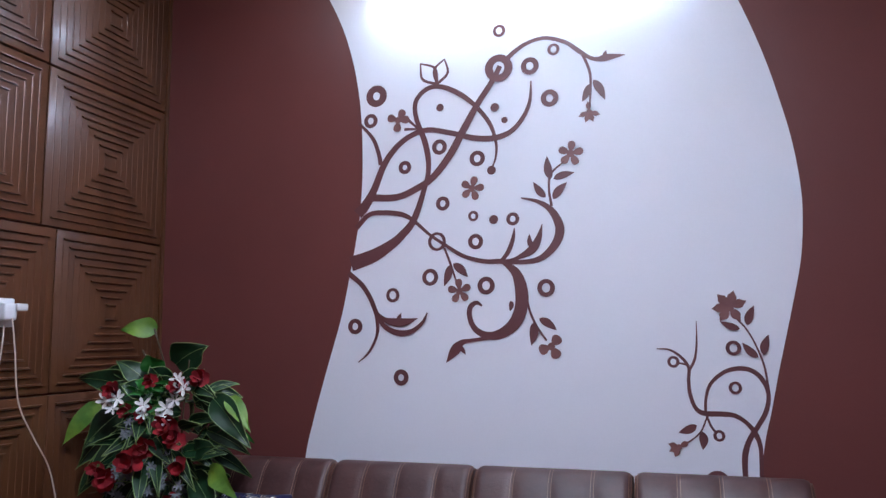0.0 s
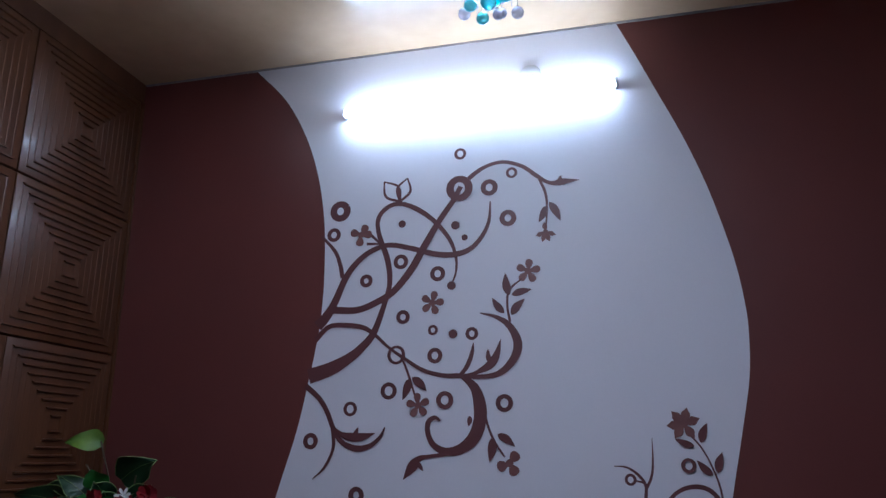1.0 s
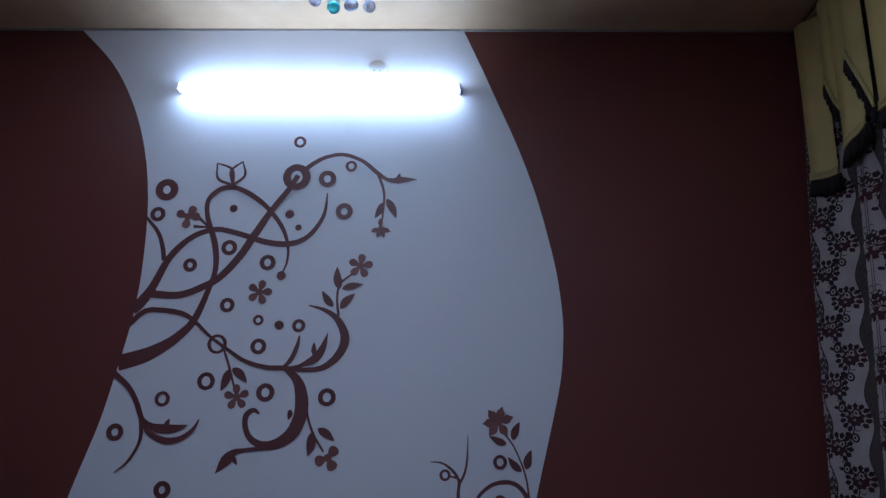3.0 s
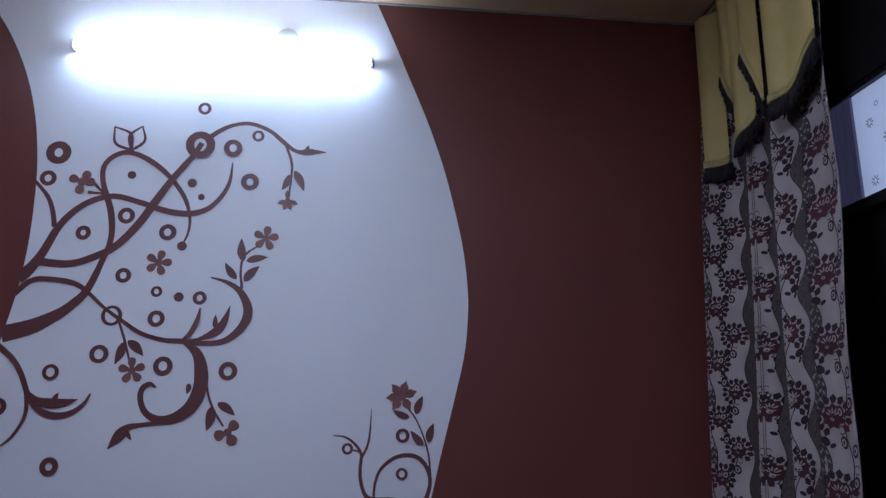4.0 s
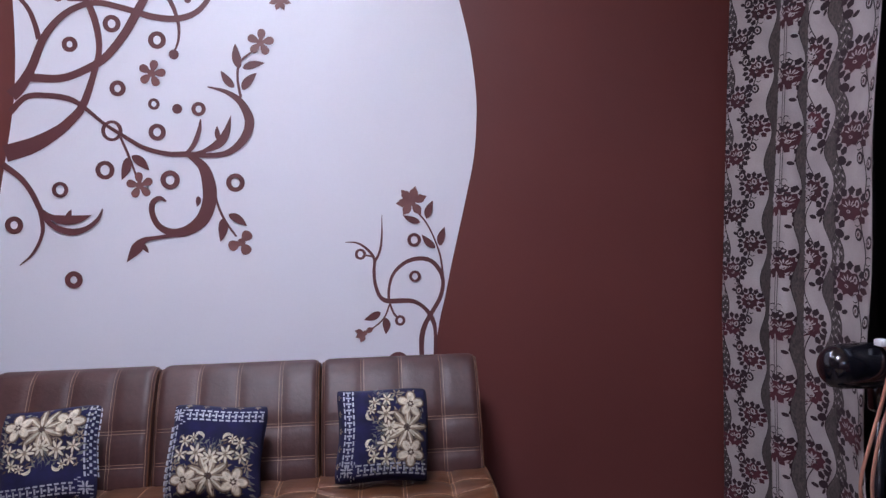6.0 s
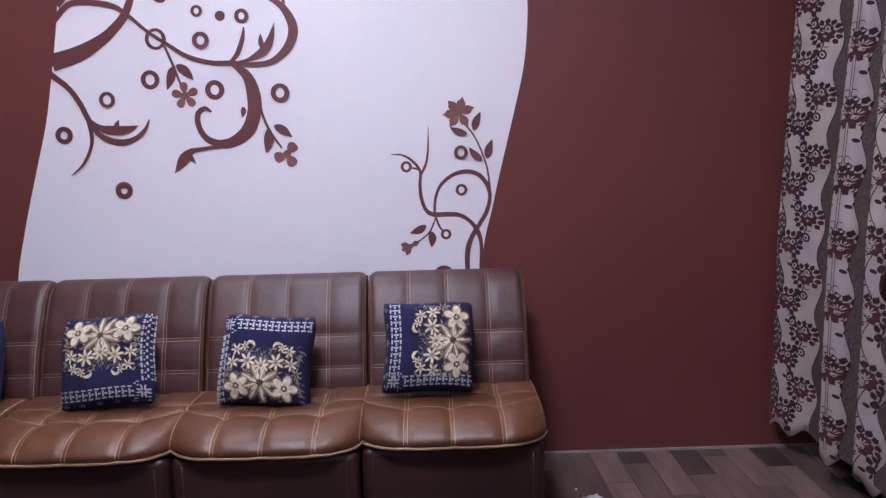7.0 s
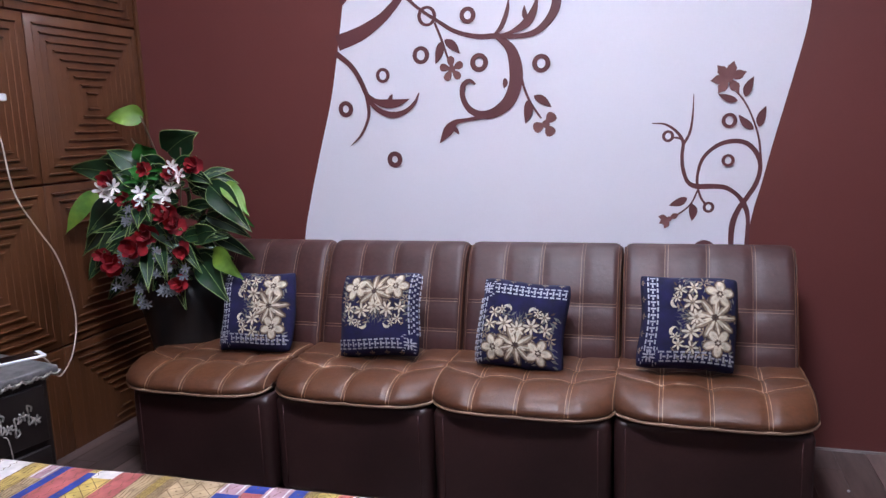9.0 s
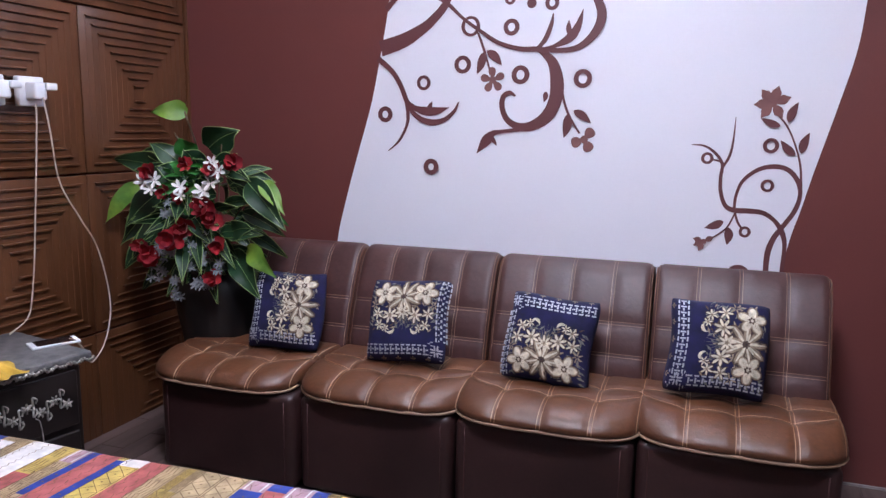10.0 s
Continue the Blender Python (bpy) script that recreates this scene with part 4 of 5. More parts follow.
# ---- flower arrangement ----
def plant():
    rnd = random.Random(11)
    cx, cy = -1.343, -0.4
    pl = thing("flower_arrangement", "artificial arrangement of red and white flowers in dark vase", "flower arrangement", pose(cx, cy, 0))
    # vase widened and black, so it also stands for the shade under the flowers
    part("vase", lathe(bmesh.new(), ((0.13, 0.0), (0.15, 0.02), (0.13, 0.06), (0.11, 0.2), (0.14, 0.42), (0.17, 0.58), (0.165, 0.64), (0.14, 0.67), (0.15, 0.69), (0.13, 0.69))), BLACKPOT, pl, "tall black vase, widened to take in the shade")

    def leaf(base, tip, width, material, droop=0.04):
        """A curved, veined leaf with a pale rim."""
        base, tip = Vector(base), Vector(tip)
        d = tip - base
        view = Vector((0.45, -1, 0.25)).normalized()
        s = d.cross(view).normalized()
        up = s.cross(d).normalized()
        if up.dot(view) < 0:
            up = -up
        s = (s + up * rnd.uniform(-0.5, 0.5)).normalized()
        n = 9
        bm, rim = bmesh.new(), bmesh.new()
        rows, wave = [], rnd.uniform(0, 6)
        for k in range(n + 1):
            t = k / n
            w = width / 2 * 1.12 * math.sin(math.pi * min(1, 0.04 + t * 0.95) ** 0.72) ** 0.9 * (1 - t) ** 0.18 + 0.001
            c = base + d * t + up * (0.25 * d.length * t * (1 - t)) - Vector((0, 0, droop * t * t))
            ruffle = 0.1 * width * math.sin(9 * t + wave)
            rows.append([c - s * w + up * (0.18 * w + ruffle), c - s * w * 0.5 + up * 0.04 * w, c - up * 0.1 * w, c + s * w * 0.5 + up * 0.04 * w, c + s * w + up * (0.18 * w - ruffle)])
        vs = [[bm.verts.new(p) for p in r] for r in rows]
        for a, b in zip(vs, vs[1:]):
            for k in range(4):
                bm.faces.new((a[k], a[k + 1], b[k + 1], b[k]))
        ob = part("leaf", bm, material, pl)
        if material is DARKGREEN:
            for side in (0, 4):
                tube(rim, [r[side] for r in rows], 0.0018, 5)
            tube(rim, [r[2] + up * 0.002 for r in rows], 0.001, 5)
            part("leaf_rim", rim, LEAFEDGE, ob, "pale yellow-green leaf edge")
        return ob

    def petals(name, c, r, n, material, face, cup=0.3, fat=0.36, label=""):
        bm = bmesh.new()
        face = Vector(face).normalized()
        a = face.orthogonal().normalized()
        b = face.cross(a)
        turn = rnd.uniform(0, 6)
        for k in range(n):
            t = turn + 2 * math.pi * k / n + rnd.uniform(-0.15, 0.15)
            d = a * math.cos(t) + b * math.sin(t)
            e = face.cross(d)
            c = Vector(c)
            ln = r * rnd.uniform(0.85, 1.1)
            rows = []
            for f, w in ((0.05, 0.25), (0.35, 0.85), (0.7, 1.0), (0.92, 0.6), (1.0, 0.12)):
                p = c + d * ln * f + face * (cup * r * f * f)
                rows.append([bm.verts.new(p + e * r * fat * w * s + face * (abs(s) * 0.12 * r * w)) for s in (-1, 0, 1)])
            for u, v in zip(rows, rows[1:]):
                for k2 in range(2):
                    bm.faces.new((u[k2], u[k2 + 1], v[k2 + 1], v[k2]))
        return part(name, bm, material, pl, label)

    # places are x, y, z from the foot of the vase
    for x, y, z, tx, ty, tz, w, m in (
        (-0.02, -0.02, 1.25, -0.19, -0.1, 1.315, 0.085, LIMEGREEN), (-0.1, -0.05, 1.03, -0.4, -0.06, 1.13, 0.1, DARKGREEN), (-0.12, -0.04, 1.08, -0.27, -0.06, 1.165, 0.07, DARKGREEN),
        (-0.03, -0.03, 1.12, 0.15, -0.06, 1.25, 0.13, DARKGREEN), (-0.05, -0.05, 1.06, -0.06, -0.12, 1.22, 0.09, FRESHGREEN), (0.0, -0.08, 1.05, -0.01, -0.16, 1.18, 0.1, DARKGREEN),
        (-0.06, -0.06, 1.04, -0.2, -0.1, 1.2, 0.09, DARKGREEN), (0.04, -0.1, 1.03, -0.04, -0.2, 1.13, 0.09, FRESHGREEN), (0.06, -0.06, 1.04, 0.16, -0.1, 1.17, 0.09, DARKGREEN), (-0.1, -0.08, 1.0, -0.24, -0.14, 1.1, 0.1, DARKGREEN),
        (-0.18, -0.08, 0.95, -0.34, -0.12, 0.8, 0.11, DARKGREEN), (-0.14, -0.1, 1.0, -0.28, -0.16, 0.88, 0.1, DARKGREEN), (0.02, -0.1, 1.03, 0.03, -0.16, 1.15, 0.085, DARKGREEN), (-0.05, -0.1, 1.02, -0.1, -0.2, 1.12, 0.08, DARKGREEN),
        (-0.22, -0.08, 1.06, -0.37, -0.16, 0.89, 0.075, LIMEGREEN), (-0.1, -0.1, 0.93, -0.24, -0.18, 0.76, 0.09, DARKGREEN), (-0.12, -0.1, 0.9, -0.31, -0.14, 0.71, 0.09, DARKGREEN),
        (0.16, -0.06, 1.05, 0.36, -0.12, 0.9, 0.1, DARKGREEN), (0.2, -0.04, 1.07, 0.35, -0.1, 0.95, 0.07, LIMEGREEN), (0.12, -0.1, 0.82, 0.27, -0.18, 0.91, 0.08, DARKGREEN),
        (0.14, -0.08, 0.8, 0.33, -0.14, 0.73, 0.08, LIMEGREEN), (0.1, -0.08, 0.78, 0.27, -0.14, 0.64, 0.1, DARKGREEN), (-0.12, -0.05, 0.75, -0.28, -0.08, 0.62, 0.08, DARKGREEN),
        (0.0, -0.14, 0.9, 0.12, -0.2, 0.84, 0.08, DARKGREEN), (-0.04, -0.14, 0.8, -0.14, -0.2, 0.83, 0.07, DARKGREEN), (0.05, -0.12, 0.74, 0.12, -0.18, 0.62, 0.07, DARKGREEN),
        (-0.05, -0.1, 1.0, 0.06, -0.2, 1.01, 0.08, LIMEGREEN), (0.03, -0.12, 1.0, 0.1, -0.18, 1.06, 0.07, DARKGREEN)):
        f = 0.18 if m is DARKGREEN else 0.35
        leaf((x + (tx - x) * f, y + (ty - y) * f, z + (tz - z) * f), (tx * 1.06, ty, tz), w * 0.92, m)
    for k in range(120):
        a, h = rnd.uniform(0, 6.28), rnd.uniform(0.66, 1.08)
        r = 0.1 + 0.14 * math.sin(math.pi * (h - 0.6) / 0.56)
        q = rnd.uniform(0.25, 0.75)
        base = (q * r * math.cos(a), q * r * math.sin(a), h)
        leaf(base, ((q + 0.6) * r * math.cos(a + 0.3), (q + 0.5) * r * math.sin(a + 0.3), h + rnd.uniform(-0.1, 0.07)), rnd.uniform(0.034, 0.058), DARKGREEN if k % 9 or h < 0.9 else FRESHGREEN)
    for k in range(26):
        x, z = rnd.uniform(-0.08, 0.14), rnd.uniform(0.98, 1.09)
        t = rnd.uniform(0.2, 2.9)
        leaf((x, -0.17, z), (x + 0.055 * math.cos(t), -0.22, z + 0.05 * math.sin(t)), rnd.uniform(0.012, 0.02), FRESHGREEN)
    face = (0.4, -1, 0.35)
    for x, z, r in ((-0.13, 1.06, 0.045), (0.15, 1.07, 0.045), (0.22, 1.1, 0.045), (0.12, 0.94, 0.06), (0.13, 0.89, 0.05), (-0.08, 0.99, 0.04), (-0.02, 0.82, 0.065), (-0.16, 0.74, 0.06), (0.12, 0.68, 0.045), (0.14, 0.8, 0.045), (0.0, 0.98, 0.045), (0.02, 0.86, 0.05), (-0.2, 0.78, 0.04), (0.03, 1.09, 0.035)):
        y = -0.2 + 0.12 * abs(x) + rnd.uniform(-0.03, 0.02)
        petals("red_flower", (x, y, z), r * 0.74, 6, RED, (rnd.uniform(-0.2, 0.9), -1, rnd.uniform(-0.2, 0.7)), 0.5, 0.42, "red silk flower")
        petals("red_flower", (x, y - 0.008, z), r * 0.56, 6, RED, (rnd.uniform(-0.3, 0.8), -1, rnd.uniform(-0.3, 0.6)), 1.5, 0.5, "red silk flower")
        petals("red_flower", (x + rnd.uniform(-0.02, 0.02), y - 0.012, z + rnd.uniform(-0.02, 0.02)), r * 0.36, 5, RED, face, 2.0, 0.55, "red silk bud")
    for x, z, r in ((-0.15, 1.02, 0.042), (-0.1, 1.03, 0.04), (0.02, 1.01, 0.038), (0.11, 1.0, 0.045), (0.14, 1.03, 0.04), (0.1, 0.97, 0.04), (0.17, 1.07, 0.04), (0.15, 1.1, 0.034), (0.02, 0.98, 0.03), (-0.12, 0.995, 0.034)):
        petals("white_flower", (x, -0.23 + 0.12 * abs(x), z), r * 0.82, 6, WHITEPETAL, face, 0.35, 0.2, "small white lily")
    for x, z in ((-0.04, 0.93), (-0.06, 0.91), (0.06, 0.76), (-0.07, 0.75), (-0.1, 0.77), (0.12, 0.82), (-0.04, 0.64), (0.07, 0.64), (0.1, 0.65), (-0.03, 0.61), (-0.15, 0.68), (0.04, 0.79), (0.13, 0.72), (0.02, 0.7), (0.05, 0.655), (-0.1, 0.7)):
        for k in range(3):
            petals("grey_filler", (x + rnd.uniform(-0.025, 0.025), -0.2 + 0.1 * abs(x), z + rnd.uniform(-0.025, 0.025)), 0.02, 6, GREYPETAL, face, 0.25, 0.2, "grey filler blossom")
    for x, z in ((-0.08, 1.28), (-0.13, 1.2), (0.08, 1.16), (-0.3, 0.98), (0.25, 1.0), (0.24, 0.72), (-0.22, 0.7), (0.0, 0.95), (-0.22, 1.09), (0.3, 0.95)):
        part("stem", tube(bmesh.new(), spline([(0, 0, 0.66), (x * 0.4, -0.02, 0.7 + (z - 0.7) * 0.6), (x, -0.06, z)], 5), 0.003, 6), STEM, pl)


plant()

# ---- side table with phone ----
tb = thing("side_table", "black carved side table with granite top and silver edge", "side table", pose(-1.52, -1.35, 0, 0, 0, -11))
TX, TY, TH = 0.2, 0.27, 0.55
part("top", boxed(-TX, TX, -TY, TY, TH - 0.022, TH, r=0.005), STONE, tb, "grey speckled granite top")
bm = bmesh.new()
rnd = random.Random(3)
for side in range(2):
    for k in range(90):
        f = (k + 0.5) / 90
        x, y = (TX + 0.004, -TY + 2 * TY * f) if side == 0 else (-TX + 2 * TX * f, TY + 0.004)
        b = bmesh.new()
        bmesh.ops.create_icosphere(b, subdivisions=1, radius=0.008)
        join(bm, b, pose(x + 0.003 * (1 - side), y + 0.003 * side, TH - 0.016 - 0.008 * abs(math.sin(k * 0.45)), 40 if k % 3 else -35, 25) @ Matrix.Diagonal((0.5, 0.55, rnd.uniform(0.9, 1.5), 1)))
part("silver_edge", bm, SILVER, tb, "lacy silver edge trim")
part("carcass", boxed(-TX + 0.03, TX - 0.025, -TY + 0.03, TY - 0.025, 0.05, TH - 0.022, r=0.006), BLACKWOOD, tb)
for z0, z1 in ((0.33, 0.5), (0.1, 0.31)):
    dr = part("drawer", boxed(TX - 0.025, TX - 0.012, -TY + 0.05, TY - 0.045, z0, z1, r=0.004), BLACKWOOD, tb)
    bm = bmesh.new()
    for k in range(10):
        y, z = -TY + 0.09 + (2 * TY - 0.17) * k / 9, (z0 + z1) / 2 + 0.012 * (-1) ** k
        for j in range(6):
            t = math.radians(60 * j + 15 * k)
            b = bmesh.new()
            bmesh.ops.create_icosphere(b, subdivisions=1, radius=rnd.uniform(0.006, 0.0095))
            join(bm, b, pose(TX - 0.011, y + 0.01 * math.cos(t), z + 0.01 * math.sin(t)) @ pose(0, 0, 0, math.degrees(t)) @ Matrix.Diagonal((0.45, 1.0, 0.55, 1)))
        ball(bm, TX - 0.008, y, z, 0.006, 1)
        if k < 9:
            step = (2 * TY - 0.17) / 9
            for u in (-1, 1):
                tube(bm, spline([(TX - 0.011, y + 0.02, z), (TX - 0.009, y + step * 0.4, z + u * 0.028), (TX - 0.009, y + step * 0.7, z + u * 0.02), (TX - 0.01, y + step * 0.62, z + u * 0.008)], 4), 0.003, 5)
    if z0 > 0.3:
        part("carving", bm, SILVER, dr, "silver painted floral carving")
    else:
        bm.free()
    part("handle", tube(bmesh.new(), spline([(TX - 0.012, 0.09, z0 + 0.06), (TX + 0.004, 0.094, z0 + 0.05), (TX + 0.004, 0.1, z0 - 0.02), (TX - 0.008, 0.1, z0 - 0.04)], 5), 0.0018, 6), SILVER, dr)
for x in (-1, 1):
    for y in (-1, 1):
        part("leg", lathe(bmesh.new(), ((0.018, 0), (0.024, 0.03), (0.02, 0.055)), pose(x * (TX - 0.06), y * (TY - 0.06), 0), 14), BLACKWOOD, tb)

ph = thing("phone", "white smartphone with black screen lying on the table", "phone", pose(-1.43, -1.115, TH, 0, 0, -28) @ Matrix.Diagonal((0.88, 0.88, 1, 1)))
part("phone_body", boxed(-0.04, 0.04, -0.08, 0.08, 0, 0.009, r=0.003), WHITEPLASTIC, ph)
part("screen", boxed(-0.036, 0.036, -0.062, 0.062, 0.009, 0.0098), SCREEN, ph, smooth=False)
cl = thing("yellow_cloth", "crumpled yellow cloth on the granite table top", "cloth", pose(-1.375, -1.46, TH))
bm = bmesh.new()
n = 22
grid = [[bm.verts.new((0.2 * (i / n - 0.5) + 0.01 * math.sin(j), 0.22 * (j / n - 0.5) + 0.01 * math.sin(i * 0.9), 0.004 + 0.085 * max(0, math.sin(math.pi * i / n) * math.sin(math.pi * j / n)) ** 0.6 * (0.75 + 0.25 * noise.noise((i * 0.35, j * 0.35, 3))))) for j in range(n + 1)] for i in range(n + 1)]
for i in range(n):
    for j in range(n):
        bm.faces.new((grid[i][j], grid[i + 1][j], grid[i + 1][j + 1], grid[i][j + 1]))
part("cloth_folds", bm, YELLOW, cl)

for y, w in ((-1.0, 0.075), (-0.86, 0.105)):
    so = thing("wall_socket", "white wall socket with plugged-in charger", "socket", pose(XL, y, 1.335))
    part("plate", boxed(0.002, 0.026, -w / 2, w / 2, -0.05, 0.05, r=0.006), WHITEPLASTIC, so)
    part("charger", boxed(0.026, 0.075, -0.03, 0.02, -0.028, 0.03, r=0.007), WHITEPLASTIC, so)
    part("plug", boxed(0.03, 0.085, 0.01, 0.055, 0.005, 0.03, r=0.005), WHITEPLASTIC, so)
cd = thing("charging_cable", "cream charging cable hanging from socket to phone", "cable")
part("cord", tube(bmesh.new(), spline([(-1.67, -0.87, 1.315), (-1.66, -0.86, 1.2), (-1.66, -0.835, 1.03), (-1.66, -0.76, 0.9), (-1.66, -0.69, 0.79), (-1.66, -0.647, 0.64), (-1.65, -0.65, 0.52), (-1.6, -0.74, 0.43), (-1.5, -0.9, 0.42), (-1.4, -1.02, 0.5), (-1.38, -1.08, 0.558), (-1.42, -1.07, 0.556)], 8), 0.0027, 8), CORD, cd)
part("cord", tube(bmesh.new(), spline([(-1.67, -0.9, 1.29), (-1.66, -0.915, 1.2), (-1.66, -0.954, 0.83), (-1.66, -0.975, 0.68), (-1.65, -1.01, 0.59), (-1.63, -1.1, 0.556)], 8), 0.0025, 8), CORD, cd)

# ---- bed ----
bed = thing("bed", "bed under a colourful patchwork cotton bedspread", "bed", pose(-1.1, -1.6, 0, 0, 0, 1.7) @ pose(1.1, 1.61, 0))
BX0, BX1, BY0, BY1, BH = -1.28, 1.1, -3.7, -1.585, 0.497
part("mattress", boxed(BX0 + 0.02, BX1 - 0.02, BY0 + 0.02, BY1 - 0.02, 0.2, BH - 0.006, r=0.03, seg=3), SPREAD_WHITE, bed)
part("bed_base", boxed(BX0 + 0.03, BX1 - 0.03, BY0 + 0.03, BY1 - 0.05, 0.0, 0.2, r=0.01), BLACKWOOD, bed)
rnd = random.Random(8)
palette = (SPREAD_YELLOW, SPREAD_BEIGE, SPREAD_BLUE, SPREAD_CORAL, SPREAD_LILAC, SPREAD_WHITE)
cloth = {m: bmesh.new() for m in palette}
ink = {m: bmesh.new() for m in (SPREAD_OCHRE, SPREAD_WHITE)}


def drape(x, y):
    """The bedspread's height; it rolls over the foot edge."""
    ripple = 0.004 * noise.noise((x * 4, y * 4, 1))
    over = y - (BY1 - 0.03)
    if over <= 0:
        return Vector((x, y, BH + ripple))
    a = min(over / 0.03, math.pi / 2)
    rest = max(0, over - 0.03 * math.pi / 2)
    return Vector((x, BY1 - 0.03 + 0.03 * math.sin(a) + 0.004 * math.sin(x * 22) * min(1, rest * 8), BH - 0.03 * (1 - math.cos(a)) - rest + ripple))


def patch(bm, x0, x1, y0, y1, lift=0.0, slant=0.0):
    n = max(1, int((y1 - y0) / 0.012))
    last = None
    for k in range(n + 1):
        y = y0 + (y1 - y0) * k / n
        pair = [bm.verts.new(drape(x + slant * (y - y0), y) + Vector((0, lift * 0.7, lift))) for x in (x0, x1)]
        if last:
            bm.faces.new((last[0], last[1], pair[1], pair[0]))
        last = pair


x = BX0
while x < BX1:
    w = rnd.choice((0.022, 0.03, 0.038, 0.045, 0.055))
    y = BY0 + 0.02 - rnd.uniform(0, 0.03)
    while y < BY1 + 0.3:
        l = rnd.choice((0.08, 0.14, 0.2, 0.3, 0.42))
        m = rnd.choice((SPREAD_YELLOW, SPREAD_YELLOW, SPREAD_YELLOW, SPREAD_BEIGE, SPREAD_BEIGE, SPREAD_CORAL, SPREAD_CORAL, SPREAD_LILAC, SPREAD_WHITE, SPREAD_BLUE, SPREAD_BLUE))
        patch(cloth[m], x, x + w, y, y + l)
        if y < -2.45:
            pass
        elif m in (SPREAD_YELLOW, SPREAD_BEIGE):
            # a lattice of crossed lines with a dot in each cell
            q, cell = y + 0.004, max(0.016, w * 0.7)
            for e in (0.002, w - 0.004):
                patch(ink[SPREAD_OCHRE], x + e, x + e + 0.0022, y, y + l, 0.0012)
            style = rnd.random()
            while q + cell < y + l:
                if style < 0.55:
                    patch(ink[SPREAD_OCHRE], x + 0.004, x + 0.0062, q, q + cell, 0.0014, (w - 0.01) / cell)
                    patch(ink[SPREAD_OCHRE], x + w - 0.0062, x + w - 0.004, q, q + cell, 0.0016, -(w - 0.01) / cell)
                else:
                    for d in range(4):
                        patch(ink[SPREAD_OCHRE], x + 0.005 + w * 0.2 * d, x + 0.0068 + w * 0.2 * d, q, q + cell, 0.0014, (0.006 if int(q / cell) % 2 else -0.006) / cell)
                patch(ink[SPREAD_OCHRE], x + w / 2 - 0.002, x + w / 2 + 0.002, q - 0.002, q + 0.002, 0.0018)
                q += cell
        elif m is SPREAD_WHITE:
            for d in range(int(l / 0.018)):
                patch(ink[SPREAD_OCHRE], x + 0.004, x + 0.006, y + d * 0.018, y + d * 0.018 + 0.009, 0.0012, 0.8)
                patch(ink[SPREAD_OCHRE], x + 0.0115, x + 0.0135, y + d * 0.018 + 0.009, y + d * 0.018 + 0.018, 0.0012, -0.8)
        else:
            if m is SPREAD_LILAC:
                for d in (0.12, 0.8):
                    patch(ink[SPREAD_WHITE], x + w * d, x + w * d + 0.004, y, y + l, 0.0012)
                for d in range(int(l / 0.02)):
                    patch(ink[SPREAD_OCHRE], x + w * 0.42, x + w * 0.42 + 0.0016, y + d * 0.02, y + d * 0.02 + 0.02, 0.0014, 0.4 if d % 2 else -0.4)
            else:
                for d in range(int(l / 0.018)):
                    if m is SPREAD_CORAL and w > 0.028:
                        for e in (0.2, 0.7):
                            patch(ink[SPREAD_OCHRE], x + w * e, x + w * e + 0.0016, y + d * 0.018, y + d * 0.018 + 0.018, 0.0012, 0.35 if d % 2 else -0.35)
                    elif d % 2:
                        patch(ink[SPREAD_OCHRE], x + w * 0.45, x + w * 0.45 + 0.004, y + d * 0.018, y + d * 0.018 + 0.004, 0.0012)
        y += l
    x += w
spread = tagged(part("bedspread", cloth.pop(SPREAD_YELLOW), SPREAD_YELLOW, bed, "yellow, blue, coral and white patchwork cotton"), kind="stuff")
for m, bm in cloth.items():
    tagged(part("patchwork", bm, m, spread), kind="stuff")
for m, bm in ink.items():
    tagged(part("stitch_print", bm, m, spread), kind="stuff")

# ---- curtain ----
CTOP, CLOW = 2.8, 0.12
# the folds in plan, from the corner along the wall, with hidden recesses between the faces
PLAN = spline(((1.818, -0.07), (1.85, -0.13), (1.897, -0.2), (1.962, -0.25), (1.94, -0.31), (1.862, -0.345), (1.858, -0.37), (1.872, -0.42), (1.95, -0.455), (1.93, -0.515), (1.852, -0.545), (1.846, -0.56), (1.86, -0.6), (1.862, -0.66), (1.852, -0.73), (1.842, -0.79), (1.828, -0.86), (1.803, -0.93)), 10)
RUN = np.concatenate(([0], np.cumsum([np.linalg.norm(b - a) for a, b in zip(PLAN, PLAN[1:])])))
CLOTHW = float(RUN[-1])


def curtain_at(w, z):
    """The curtain's cloth: w metres across it, at height z."""
    x = float(np.interp(w, RUN, [p[0] for p in PLAN]))
    y = float(np.interp(w, RUN, [p[1] for p in PLAN]))
    low = (CTOP - z) / (CTOP - CLOW)
    x += 0.008 + 0.05 * max(0.0, z - 0.9) + 0.006 * math.sin(9 * w + 2.4 * z) - 0.012 * low * math.sin(5 * w + 1)
    x = min(x, XR - 0.012 - 0.02 * math.exp(-max(0.0, x - XR + 0.05) * 20))
    y += 0.008 * low * math.sin(12 * w + 1.7 * z)
    y -= 0.022 * max(0.0, w / CLOTHW - 0.82) / 0.18 * (0.5 * math.sin(7.5 * z) + 1.2 * low)
    return Vector((x, y, z))


def curtain_point(w, z, lift=0.0):
    p = curtain_at(w, z)
    if lift:
        q = curtain_at(w + 0.004, z)
        t = (q - p).normalized()
        n = t.cross(Vector((0, 0, 1)))
        if n.dot(Vector((-0.5, -1, 0))) < 0 and n.x > 0:
            n = -n
        if n.x > 0 and abs(n.x) > abs(n.y):
            n = -n
        p = p + n.normalized() * lift
    return p


